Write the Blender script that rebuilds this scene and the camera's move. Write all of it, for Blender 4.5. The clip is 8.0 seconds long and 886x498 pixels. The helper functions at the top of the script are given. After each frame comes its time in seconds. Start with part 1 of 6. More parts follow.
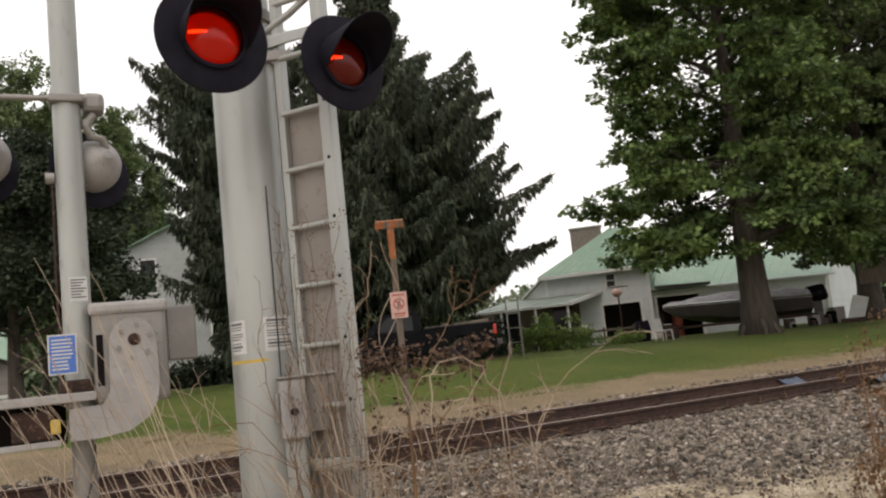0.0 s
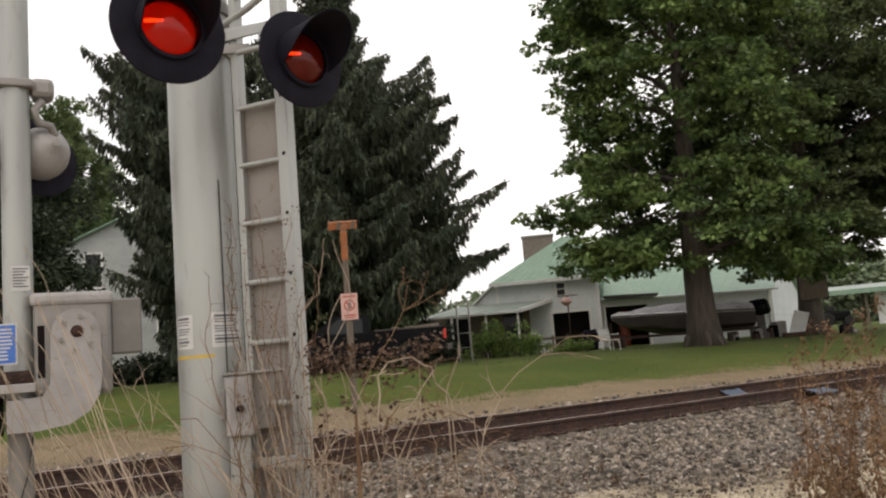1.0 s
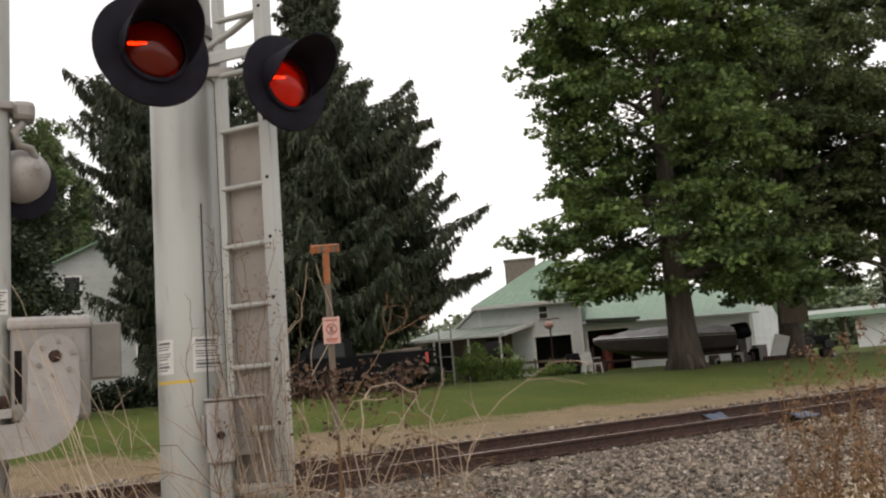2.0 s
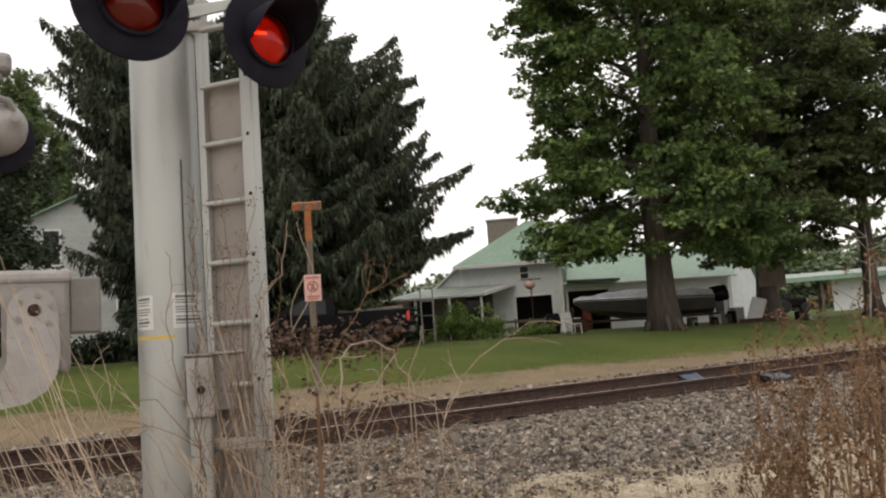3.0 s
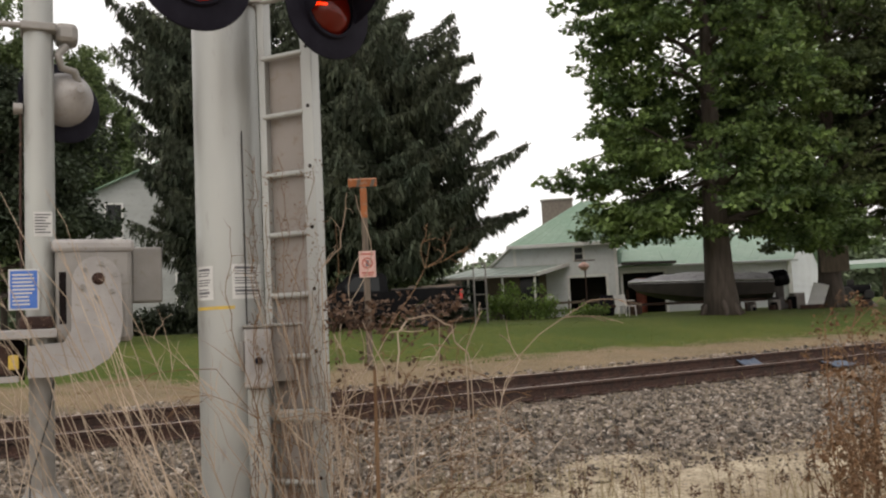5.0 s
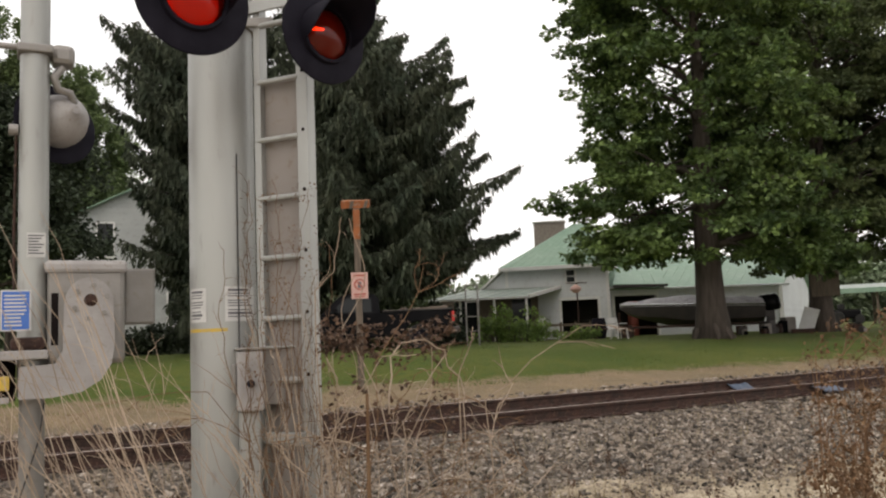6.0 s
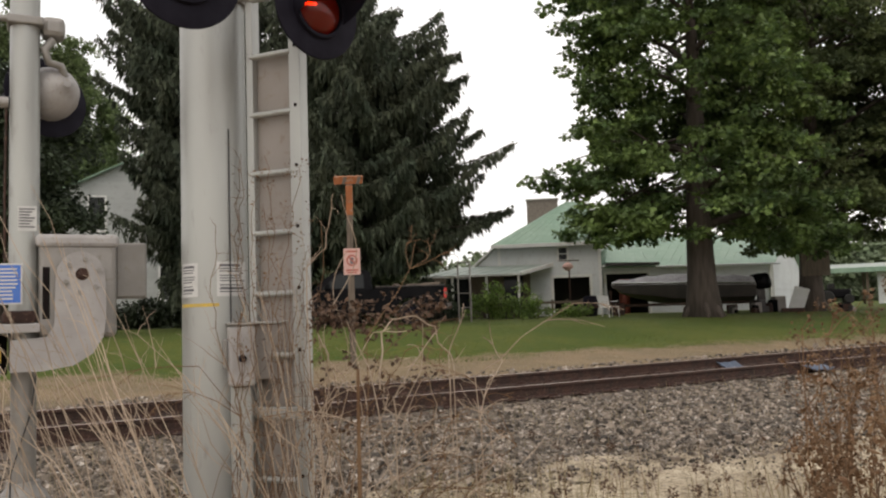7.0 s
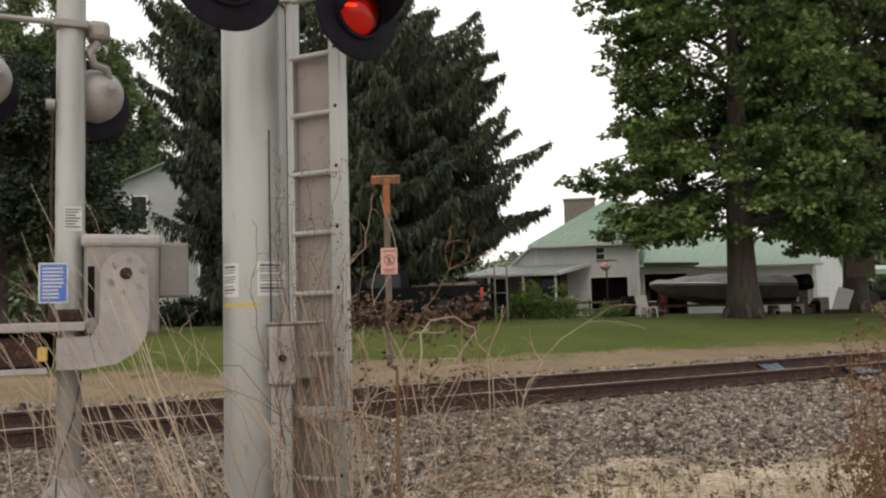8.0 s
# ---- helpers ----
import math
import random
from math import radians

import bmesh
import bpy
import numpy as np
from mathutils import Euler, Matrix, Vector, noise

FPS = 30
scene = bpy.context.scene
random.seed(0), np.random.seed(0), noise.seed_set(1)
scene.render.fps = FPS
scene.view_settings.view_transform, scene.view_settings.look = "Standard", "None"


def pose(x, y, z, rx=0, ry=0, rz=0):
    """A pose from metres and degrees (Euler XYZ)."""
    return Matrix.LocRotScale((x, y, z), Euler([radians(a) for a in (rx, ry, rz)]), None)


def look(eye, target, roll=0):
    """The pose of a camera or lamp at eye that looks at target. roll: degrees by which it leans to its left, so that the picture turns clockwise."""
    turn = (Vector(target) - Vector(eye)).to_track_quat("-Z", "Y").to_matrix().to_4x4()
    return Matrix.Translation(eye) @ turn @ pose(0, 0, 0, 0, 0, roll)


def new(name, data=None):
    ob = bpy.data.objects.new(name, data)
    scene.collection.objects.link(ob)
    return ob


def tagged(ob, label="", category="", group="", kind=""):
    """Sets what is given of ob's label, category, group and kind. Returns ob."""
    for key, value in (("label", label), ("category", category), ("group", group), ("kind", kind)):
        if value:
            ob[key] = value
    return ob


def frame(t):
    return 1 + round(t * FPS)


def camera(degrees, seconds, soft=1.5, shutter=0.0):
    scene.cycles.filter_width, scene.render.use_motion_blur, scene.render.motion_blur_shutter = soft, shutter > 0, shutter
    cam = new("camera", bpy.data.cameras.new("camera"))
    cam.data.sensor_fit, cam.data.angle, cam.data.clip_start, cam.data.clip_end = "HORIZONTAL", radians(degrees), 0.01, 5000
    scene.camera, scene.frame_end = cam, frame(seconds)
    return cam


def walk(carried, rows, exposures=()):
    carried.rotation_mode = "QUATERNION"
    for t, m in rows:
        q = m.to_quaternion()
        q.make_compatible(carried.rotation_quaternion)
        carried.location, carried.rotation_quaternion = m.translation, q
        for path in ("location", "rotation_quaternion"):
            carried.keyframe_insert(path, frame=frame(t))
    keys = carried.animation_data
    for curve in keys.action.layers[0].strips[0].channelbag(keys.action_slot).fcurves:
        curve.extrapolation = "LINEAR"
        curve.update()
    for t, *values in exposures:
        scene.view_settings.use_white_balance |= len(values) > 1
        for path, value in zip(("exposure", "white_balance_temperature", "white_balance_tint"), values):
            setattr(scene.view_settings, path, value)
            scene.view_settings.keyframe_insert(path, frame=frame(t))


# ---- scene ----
EYE = 1.25
cam = camera(54.9, 8.0, 2.2)
PATH = [
    (0.0, 0.581, 7.229, 6.066, 0.013, -0.003, 0.012),
    (0.2, -1.976, 7.785, 5.648, 0.018, -0.009, 0.010),
    (0.5, -3.543, 7.946, 4.871, 0.017, -0.029, 0.002),
    (0.7, -3.177, 7.461, 4.204, 0.012, -0.013, -0.004),
    (1.0, -2.821, 7.218, 4.613, 0.012, -0.012, -0.006),
    (1.2, -2.430, 7.844, 5.379, 0.011, -0.005, -0.005),
    (1.5, -2.726, 8.936, 5.632, 0.009, -0.008, -0.001),
    (1.7, -3.573, 9.061, 5.235, 0.005, -0.000, -0.002),
    (2.8, -4.251, 6.378, 3.666, 0.006, -0.004, 0.011),
    (3.0, -5.284, 5.847, 4.028, 0.015, -0.023, -0.000),
    (3.3, -4.937, 4.285, 3.817, 0.005, -0.013, -0.004),
    (3.5, -3.905, 3.586, 3.664, 0.015, -0.021, -0.014),
    (4.0, -2.663, 3.764, 2.775, 0.002, -0.005, -0.012),
    (4.2, -2.111, 4.752, 3.276, -0.001, 0.012, -0.017),
    (5.5, -1.768, 4.613, 2.416, -0.013, 0.034, -0.008),
    (5.8, -2.230, 5.519, 2.588, -0.009, 0.017, -0.004),
    (6.0, -2.390, 6.062, 2.341, -0.016, 0.016, -0.000),
    (6.2, -2.479, 6.512, 2.582, -0.008, 0.003, 0.001),
    (6.5, -4.220, 6.356, 2.411, -0.006, -0.004, 0.012),
    (6.7, -4.444, 5.368, 2.376, -0.004, 0.000, -0.001),
    (7.0, -2.918, 4.470, 1.910, -0.011, 0.005, 0.001),
    (7.2, -2.045, 4.520, 2.550, -0.007, 0.006, 0.004),
    (7.5, -1.580, 4.928, 2.305, -0.013, 0.012, 0.019),
    (8.0, -0.500, 4.500, 1.599, -0.024, 0.014, 0.008),
]
walk(cam, [(t, pose(x, y, EYE + z, 90 + pitch, roll, yaw)) for t, yaw, pitch, roll, x, y, z in PATH], [(0.0, 0.09, 7100, 12), (8.0, 0.09, 7100, 12)])

# ---- daylight: a bright closed cloud cover ----
world = bpy.data.worlds.new("overcast_sky")
scene.world = world
world.use_nodes = True
wn, wl = world.node_tree.nodes, world.node_tree.links
wn.clear()
sky = wn.new("ShaderNodeTexSky")
sky.sky_type, sky.sun_disc = "NISHITA", False
sky.sun_elevation, sky.sun_rotation = radians(52), radians(200)
sky.dust_density, sky.air_density = 4.0, 1.0
haze = wn.new("ShaderNodeBackground")
haze.inputs["Strength"].default_value = 0.02
wl.new(sky.outputs[0], haze.inputs["Color"])
wtc = wn.new("ShaderNodeTexCoord")
wmap = wn.new("ShaderNodeMapping")
wmap.inputs["Scale"].default_value = (1, 1, 3)
wno = wn.new("ShaderNodeTexNoise")
wno.inputs["Scale"].default_value, wno.inputs["Detail"].default_value = 2.2, 5
wr = wn.new("ShaderNodeValToRGB")
wr.color_ramp.elements[0].position, wr.color_ramp.elements[0].color = 0.3, (0.93, 0.955, 1.0, 1)
wr.color_ramp.elements[1].position, wr.color_ramp.elements[1].color = 0.7, (1.0, 1.0, 1.0, 1)
cloud = wn.new("ShaderNodeBackground")
cloud.inputs["Strength"].default_value = 1.1
wl.new(wtc.outputs["Generated"], wmap.inputs["Vector"])
wl.new(wmap.outputs[0], wno.inputs["Vector"])
wl.new(wno.outputs["Fac"], wr.inputs["Fac"])
wl.new(wr.outputs[0], cloud.inputs["Color"])
wadd = wn.new("ShaderNodeAddShader")
wl.new(haze.outputs[0], wadd.inputs[0])
wl.new(cloud.outputs[0], wadd.inputs[1])
wout = wn.new("ShaderNodeOutputWorld")
wl.new(wadd.outputs[0], wout.inputs["Surface"])
sun = new("sun", bpy.data.lights.new("sun", "SUN"))
sun.data.energy, sun.data.angle, sun.data.color = 0.35, radians(25), (1.0, 0.96, 0.9)
sun.matrix_world = look((-6, -12, 18), (0, 0, 0))
scene.view_settings.exposure = 0.0


# ---- materials ----
def mix_rgb(nt, fac, a, b, blend="MIX"):
    n = nt.nodes.new("ShaderNodeMix")
    n.data_type, n.blend_type = "RGBA", blend
    for sock, v in ((0, fac), (6, a), (7, b)):
        if isinstance(v, (int, float)):
            n.inputs[sock].default_value = v
        elif isinstance(v, tuple):
            n.inputs[sock].default_value = (*v, 1)
        else:
            nt.links.new(v, n.inputs[sock])
    return n.outputs[2]


def noise_fac(nt, scale, lo, hi, detail=4, stretch=(1, 1, 1), coords="Object"):
    tc, mp = nt.nodes.new("ShaderNodeTexCoord"), nt.nodes.new("ShaderNodeMapping")
    mp.inputs["Scale"].default_value = stretch
    no, mr = nt.nodes.new("ShaderNodeTexNoise"), nt.nodes.new("ShaderNodeMapRange")
    no.inputs["Scale"].default_value, no.inputs["Detail"].default_value = scale, detail
    mr.inputs["From Min"].default_value, mr.inputs["From Max"].default_value = lo, hi
    nt.links.new(tc.outputs[coords], mp.inputs["Vector"])
    nt.links.new(mp.outputs[0], no.inputs["Vector"])
    nt.links.new(no.outputs["Fac"], mr.inputs["Value"])
    return mr.outputs[0]


def surface(name, base, second, rough=0.7, metal=0.0, scale=4.0, lo=0.35, hi=0.65, stretch=(1, 1, 1), third=None, scale3=30.0, lo3=0.55,
            hi3=0.7, bump=0.0, bump_scale=60.0, random_shade=0.0, island=False, coords="Object", spec=0.5, through_light=0.0):
    """Two colours mixed by a wide noise, a third one in specks, optional bump and piece-by-piece shade."""
    m = bpy.data.materials.new(name)
    m.use_nodes = True
    nt = m.node_tree
    b = nt.nodes["Principled BSDF"]
    col = mix_rgb(nt, noise_fac(nt, scale, lo, hi, 5, stretch, coords), base, second)
    if third:
        col = mix_rgb(nt, noise_fac(nt, scale3, lo3, hi3, 3, stretch, coords), col, third)
    if random_shade:
        if island:
            r = nt.nodes.new("ShaderNodeNewGeometry").outputs["Random Per Island"]
        else:
            r = nt.nodes.new("ShaderNodeObjectInfo").outputs["Random"]
        mr = nt.nodes.new("ShaderNodeMapRange")
        mr.inputs["To Min"].default_value, mr.inputs["To Max"].default_value = 1 - random_shade, 1 + random_shade
        nt.links.new(r, mr.inputs["Value"])
        col = mix_rgb(nt, 1.0, col, mr.outputs[0], "MULTIPLY")
    nt.links.new(col, b.inputs["Base Color"])
    b.inputs["Roughness"].default_value, b.inputs["Metallic"].default_value = rough, metal
    b.inputs["Specular IOR Level"].default_value = spec
    if bump:
        bn = nt.nodes.new("ShaderNodeBump")
        bn.inputs["Strength"].default_value, bn.inputs["Distance"].default_value = bump, 0.01
        nt.links.new(noise_fac(nt, bump_scale, 0.2, 0.8, 4, stretch, coords), bn.inputs["Height"])
        nt.links.new(bn.outputs[0], b.inputs["Normal"])
    if through_light:
        tr, mx = nt.nodes.new("ShaderNodeBsdfTranslucent"), nt.nodes.new("ShaderNodeMixShader")
        nt.links.new(col, tr.inputs["Color"])
        mx.inputs[0].default_value = through_light
        nt.links.new(b.outputs[0], mx.inputs[1])
        nt.links.new(tr.outputs[0], mx.inputs[2])
        nt.links.new(mx.outputs[0], nt.nodes["Material Output"].inputs["Surface"])
    return m


def glow(name, colour, strength):
    m = bpy.data.materials.new(name)
    m.use_nodes = True
    b = m.node_tree.nodes["Principled BSDF"]
    b.inputs["Base Color"].default_value = (*colour, 1)
    b.inputs["Emission Color"].default_value = (*colour, 1)
    b.inputs["Emission Strength"].default_value = strength
    return m


def clear(name, colour, rough, ior=1.45):
    m = bpy.data.materials.new(name)
    m.use_nodes = True
    b = m.node_tree.nodes["Principled BSDF"]
    b.inputs["Base Color"].default_value = (*colour, 1)
    b.inputs["Transmission Weight"].default_value, b.inputs["Roughness"].default_value = 1.0, rough
    b.inputs["IOR"].default_value = ior
    return m


ALU = surface("brushed_aluminium", (0.41, 0.42, 0.405), (0.345, 0.35, 0.34), 0.46, 0.45, 3.0, stretch=(1, 1, 0.25), third=(0.31, 0.305, 0.29), scale3=24, lo3=0.62, hi3=0.78)
ALU_DULL = surface("weathered_aluminium", (0.31, 0.295, 0.28), (0.24, 0.228, 0.215), 0.55, 0.6, 5.0, third=(0.25, 0.23, 0.20), scale3=30, lo3=0.6, hi3=0.75, bump=0.1)
ALU_PAINT = surface("silver_paint", (0.40, 0.385, 0.38), (0.32, 0.305, 0.30), 0.6, 0.25, 6.0, third=(0.28, 0.25, 0.21), scale3=40, lo3=0.6, hi3=0.72, bump=0.12)
PLATE = surface("dusty_metal_plate", (0.29, 0.262, 0.245), (0.235, 0.21, 0.19), 0.65, 0.3, 3.0, third=(0.24, 0.20, 0.17), scale3=22, lo3=0.58, hi3=0.72)
BLACK = surface("flat_black_paint", (0.009, 0.008, 0.014), (0.014, 0.013, 0.021), 0.75, 0.0, 9.0, spec=0.12)
# black for the shade painted into holes and recesses
BLACK_IN = surface("recess_shade_black", (0.008, 0.006, 0.006), (0.014, 0.01, 0.01), 0.9, 0.0, 9.0, spec=0.15)
RUST = surface("rusted_steel", (0.054, 0.023, 0.016), (0.024, 0.013, 0.010), 0.85, 0.0, 7.0, third=(0.12, 0.07, 0.045), scale3=50, bump=0.4, bump_scale=80)
RAILTOP = surface("worn_rail_head", (0.52, 0.44, 0.40), (0.33, 0.25, 0.22), 0.5, 0.25, 3.0)
TIE = surface("creosote_sleeper", (0.075, 0.055, 0.042), (0.12, 0.095, 0.075), 0.9, 0.0, 4.0, stretch=(8, 1, 1), bump=0.5, random_shade=0.25)
STONE = surface("crushed_limestone", (0.215, 0.178, 0.142), (0.11, 0.088, 0.07), 0.9, 0.0, 8.0, third=(0.36, 0.325, 0.29), scale3=20, random_shade=0.8, island=True, bump=0.3)
GRAVEL = surface("ballast_bed", (0.24, 0.215, 0.19), (0.15, 0.13, 0.11), 0.95, 0.0, 14.0, third=(0.40, 0.375, 0.345), scale3=26, bump=1.0, bump_scale=40)
LABEL = surface("white_sticker", (0.60, 0.60, 0.59), (0.52, 0.52, 0.51), 0.5, 0, 12)
INK = surface("dark_ink", (0.10, 0.10, 0.11), (0.14, 0.14, 0.15), 0.6, 0, 20)
YELLOW = surface("faded_yellow_tape", (0.62, 0.42, 0.06), (0.5, 0.36, 0.10), 0.6, 0, 30)
BLUE = surface("blue_enamel", (0.035, 0.13, 0.50), (0.06, 0.17, 0.52), 0.4, 0, 10)
SIDING = surface("white_clapboard_paint", (0.66, 0.69, 0.70), (0.58, 0.605, 0.615), 0.7, 0, 0.6, third=(0.50, 0.50, 0.49), scale3=5, lo3=0.55, hi3=0.8, random_shade=0.03)
GREY_SIDING = surface("grey_clapboard_paint", (0.44, 0.46, 0.455), (0.37, 0.385, 0.38), 0.75, 0, 0.6, third=(0.32, 0.32, 0.31), scale3=5, lo3=0.55, hi3=0.8, random_shade=0.04)
TRIM = surface("white_trim_paint", (0.78, 0.78, 0.77), (0.7, 0.7, 0.68), 0.6, 0, 2)
GREEN_ROOF = surface("green_metal_roof", (0.20, 0.32, 0.235), (0.25, 0.36, 0.275), 0.5, 0.0, 0.5, third=(0.30, 0.42, 0.33), scale3=4, lo3=0.55, hi3=0.8)
GREY_ROOF = surface("pale_green_porch_roof", (0.22, 0.27, 0.235), (0.28, 0.32, 0.285), 0.55, 0.0, 1)
BRICK = surface("old_chimney_brick", (0.20, 0.165, 0.145), (0.26, 0.22, 0.195), 0.9, 0, 8, random_shade=0.2)
# near-black colour that stands in for the shade indoors
DARK_IN = surface("interior_shade", (0.03, 0.028, 0.026), (0.05, 0.045, 0.04), 0.9, 0, 1)
BARK = surface("grey_brown_bark", (0.055, 0.043, 0.036), (0.095, 0.076, 0.064), 0.95, 0, 3, stretch=(3, 3, 0.4), bump=1.0, bump_scale=14)
WOODPOST = surface("weathered_post_wood", (0.17, 0.135, 0.105), (0.11, 0.088, 0.068), 0.9, 0, 6, stretch=(6, 6, 0.5), bump=0.4)
ORANGE = surface("rust_orange_board", (0.36, 0.12, 0.04), (0.27, 0.095, 0.035), 0.8, 0, 6, third=(0.3, 0.2, 0.14), scale3=16)
PINK = surface("sun_bleached_red_sign", (0.62, 0.40, 0.35), (0.55, 0.33, 0.29), 0.6, 0, 8)
REDINK = surface("faded_red_print", (0.42, 0.10, 0.07), (0.36, 0.10, 0.08), 0.6, 0, 9)
MAPLE = surface("maple_leaf", (0.155, 0.225, 0.070), (0.072, 0.118, 0.044), 0.5, 0, 0.9, lo=0.42, hi=0.6, random_shade=0.5, island=True, spec=0.35, through_light=0.32)
YARDLEAF = surface("dull_dark_leaf", (0.062, 0.082, 0.050), (0.038, 0.052, 0.034), 0.7, 0, 0.7, random_shade=0.45, island=True, spec=0.25, through_light=0.15)
MAPLE_OLD = surface("dark_maple_leaf", (0.120, 0.150, 0.060), (0.070, 0.095, 0.044), 0.6, 0, 0.5, random_shade=0.4, island=True, spec=0.3, through_light=0.3)
LIGHTLEAF = surface("pale_green_leaf", (0.17, 0.225, 0.095), (0.11, 0.155, 0.065), 0.6, 0, 0.6, random_shade=0.4, island=True, through_light=0.25)
NEEDLE = surface("spruce_needles", (0.042, 0.058, 0.038), (0.070, 0.080, 0.050), 0.75, 0, 0.8, random_shade=0.4, island=True, spec=0.25)
SHRUB = surface("shrub_leaf", (0.20, 0.29, 0.07), (0.11, 0.18, 0.04), 0.6, 0, 1.5, random_shade=0.4, island=True, through_light=0.45)
HEDGE = surface("dark_hedge_leaf", (0.018, 0.03, 0.014), (0.028, 0.04, 0.018), 0.7, 0, 2, random_shade=0.4, island=True)
# distance haze is mixed into this paler leaf green
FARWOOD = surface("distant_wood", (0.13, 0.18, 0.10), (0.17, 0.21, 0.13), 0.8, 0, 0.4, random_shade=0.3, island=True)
DRYSTEM = surface("dead_weed_stem", (0.43, 0.345, 0.265), (0.27, 0.20, 0.145), 0.85, 0, 5, random_shade=0.3, island=True)
BROWNWEED = surface("brown_dock_weed", (0.120, 0.062, 0.030), (0.19, 0.115, 0.062), 0.9, 0, 5, random_shade=0.35, island=True)
GRASSBLADE = surface("lawn_blade", (0.070, 0.102, 0.014), (0.105, 0.125, 0.024), 0.7, 0, 0.6, random_shade=0.35, island=True, through_light=0.15)
WITHERED = surface("withered_leaf", (0.060, 0.034, 0.022), (0.105, 0.060, 0.036), 0.9, 0, 6, random_shade=0.4, island=True)
DRYGRASS = surface("dry_grass_blade", (0.33, 0.27, 0.16), (0.24, 0.20, 0.11), 0.85, 0, 1.0, random_shade=0.3, island=True)
CARBLACK = surface("black_car_paint", (0.004, 0.004, 0.005), (0.007, 0.007, 0.008), 0.2, 0, 3, spec=0.06)
CHROME = surface("dull_chrome", (0.7, 0.7, 0.7), (0.55, 0.55, 0.55), 0.25, 1.0, 8)
RUBBER = surface("tyre_rubber", (0.010, 0.010, 0.010), (0.017, 0.016, 0.016), 0.85, 0, 12)
TAIL = surface("red_tail_lens", (0.55, 0.03, 0.02), (0.45, 0.02, 0.02), 0.3, 0, 8)
GLASS = surface("dark_window_glass", (0.012, 0.014, 0.015), (0.018, 0.02, 0.021), 0.12, 0, 1, spec=0.22)
CANVAS = surface("grey_boat_cover", (0.42, 0.41, 0.42), (0.33, 0.325, 0.33), 0.85, 0, 1.2, third=(0.2, 0.19, 0.19), scale3=6, bump=0.4, bump_scale=6)
HULL = surface("dark_boat_hull", (0.04, 0.035, 0.035), (0.07, 0.058, 0.052), 0.5, 0, 2)
PLASTIC = surface("white_plastic", (0.66, 0.66, 0.66), (0.58, 0.58, 0.57), 0.5, 0, 3)
CABLE = surface("black_cable", (0.015, 0.015, 0.015), (0.025, 0.025, 0.025), 0.6, 0, 9)
TARP = surface("blue_scrap", (0.055, 0.08, 0.125), (0.08, 0.10, 0.14), 0.6, 0, 8)
CONCRETE = surface("weathered_concrete", (0.42, 0.40, 0.37), (0.33, 0.31, 0.28), 0.9, 0, 3, third=(0.25, 0.23, 0.2), scale3=20, bump=0.3)


# ---- building helpers ----
def part(name, bm, material, parent=None, label="", smooth=False, m=None):
    me = bpy.data.meshes.new(name)
    bm.to_mesh(me)
    bm.free()
    me.materials.append(material)
    if smooth:
        me.polygons.foreach_set("use_smooth", [True] * len(me.polygons))
        if smooth != "all":
            me.set_sharp_from_angle(angle=radians(40))
    ob = new(name, me)
    if parent:
        ob.parent = parent
    if m is not None:
        ob.matrix_basis = m
    if label:
        tagged(ob, label)
    return ob


def mesh_part(name, verts, faces, material, parent=None, label="", smooth=False):
    me = bpy.data.meshes.new(name)
    me.from_pydata(verts, [], faces)
    me.materials.append(material)
    if smooth:
        me.polygons.foreach_set("use_smooth", [True] * len(me.polygons))
    ob = new(name, me)
    if parent:
        ob.parent = parent
    if label:
        tagged(ob, label)
    return ob


def thing(name, label, category, m=None, group="", kind=""):
    ob = new(name)
    ob.empty_display_size = 0.1
    if m is not None:
        ob.matrix_basis = m
    return tagged(ob, label, category, group, kind)


def box(bm, x0, x1, y0, y1, z0, z1, bevel=0.0, m=None):
    r = bmesh.ops.create_cube(bm, size=1)
    vs = r["verts"]
    bmesh.ops.transform(bm, verts=vs, matrix=Matrix.Translation(((x0 + x1) / 2, (y0 + y1) / 2, (z0 + z1) / 2)) @ Matrix.Diagonal((x1 - x0, y1 - y0, z1 - z0, 1)))
    if bevel:
        es = list({e for v in vs for e in v.link_edges})
        r = bmesh.ops.bevel(bm, geom=es, offset=bevel, segments=2, affect="EDGES", profile=0.5)
        vs = r["verts"]
    if m is not None:
        bmesh.ops.transform(bm, verts=list({v for v in vs}), matrix=m)
    return bm


def boxed(x0, x1, y0, y1, z0, z1, bevel=0.0):
    return box(bmesh.new(), x0, x1, y0, y1, z0, z1, bevel)


def tube(bm, pts, radii, n=8, cap=True):
    """A tapered round bar along points."""
    pts = [Vector(p) for p in pts]
    if isinstance(radii, (int, float)):
        radii = [radii] * len(pts)
    rings = []
    side = None
    for i, p in enumerate(pts):
        d = (pts[min(i + 1, len(pts) - 1)] - pts[max(i - 1, 0)]).normalized()
        if side is None:
            side = d.orthogonal().normalized()
        side = (side - d * side.dot(d)).normalized()
        up = d.cross(side)
        rings.append([bm.verts.new(p + (side * math.cos(a) + up * math.sin(a)) * radii[i]) for a in (2 * math.pi * k / n for k in range(n))])
    for a, b in zip(rings, rings[1:]):
        for k in range(n):
            bm.faces.new((a[k], a[(k + 1) % n], b[(k + 1) % n], b[k]))
    if cap:
        bm.faces.new(rings[0][::-1])
        bm.faces.new(rings[-1])
    return bm


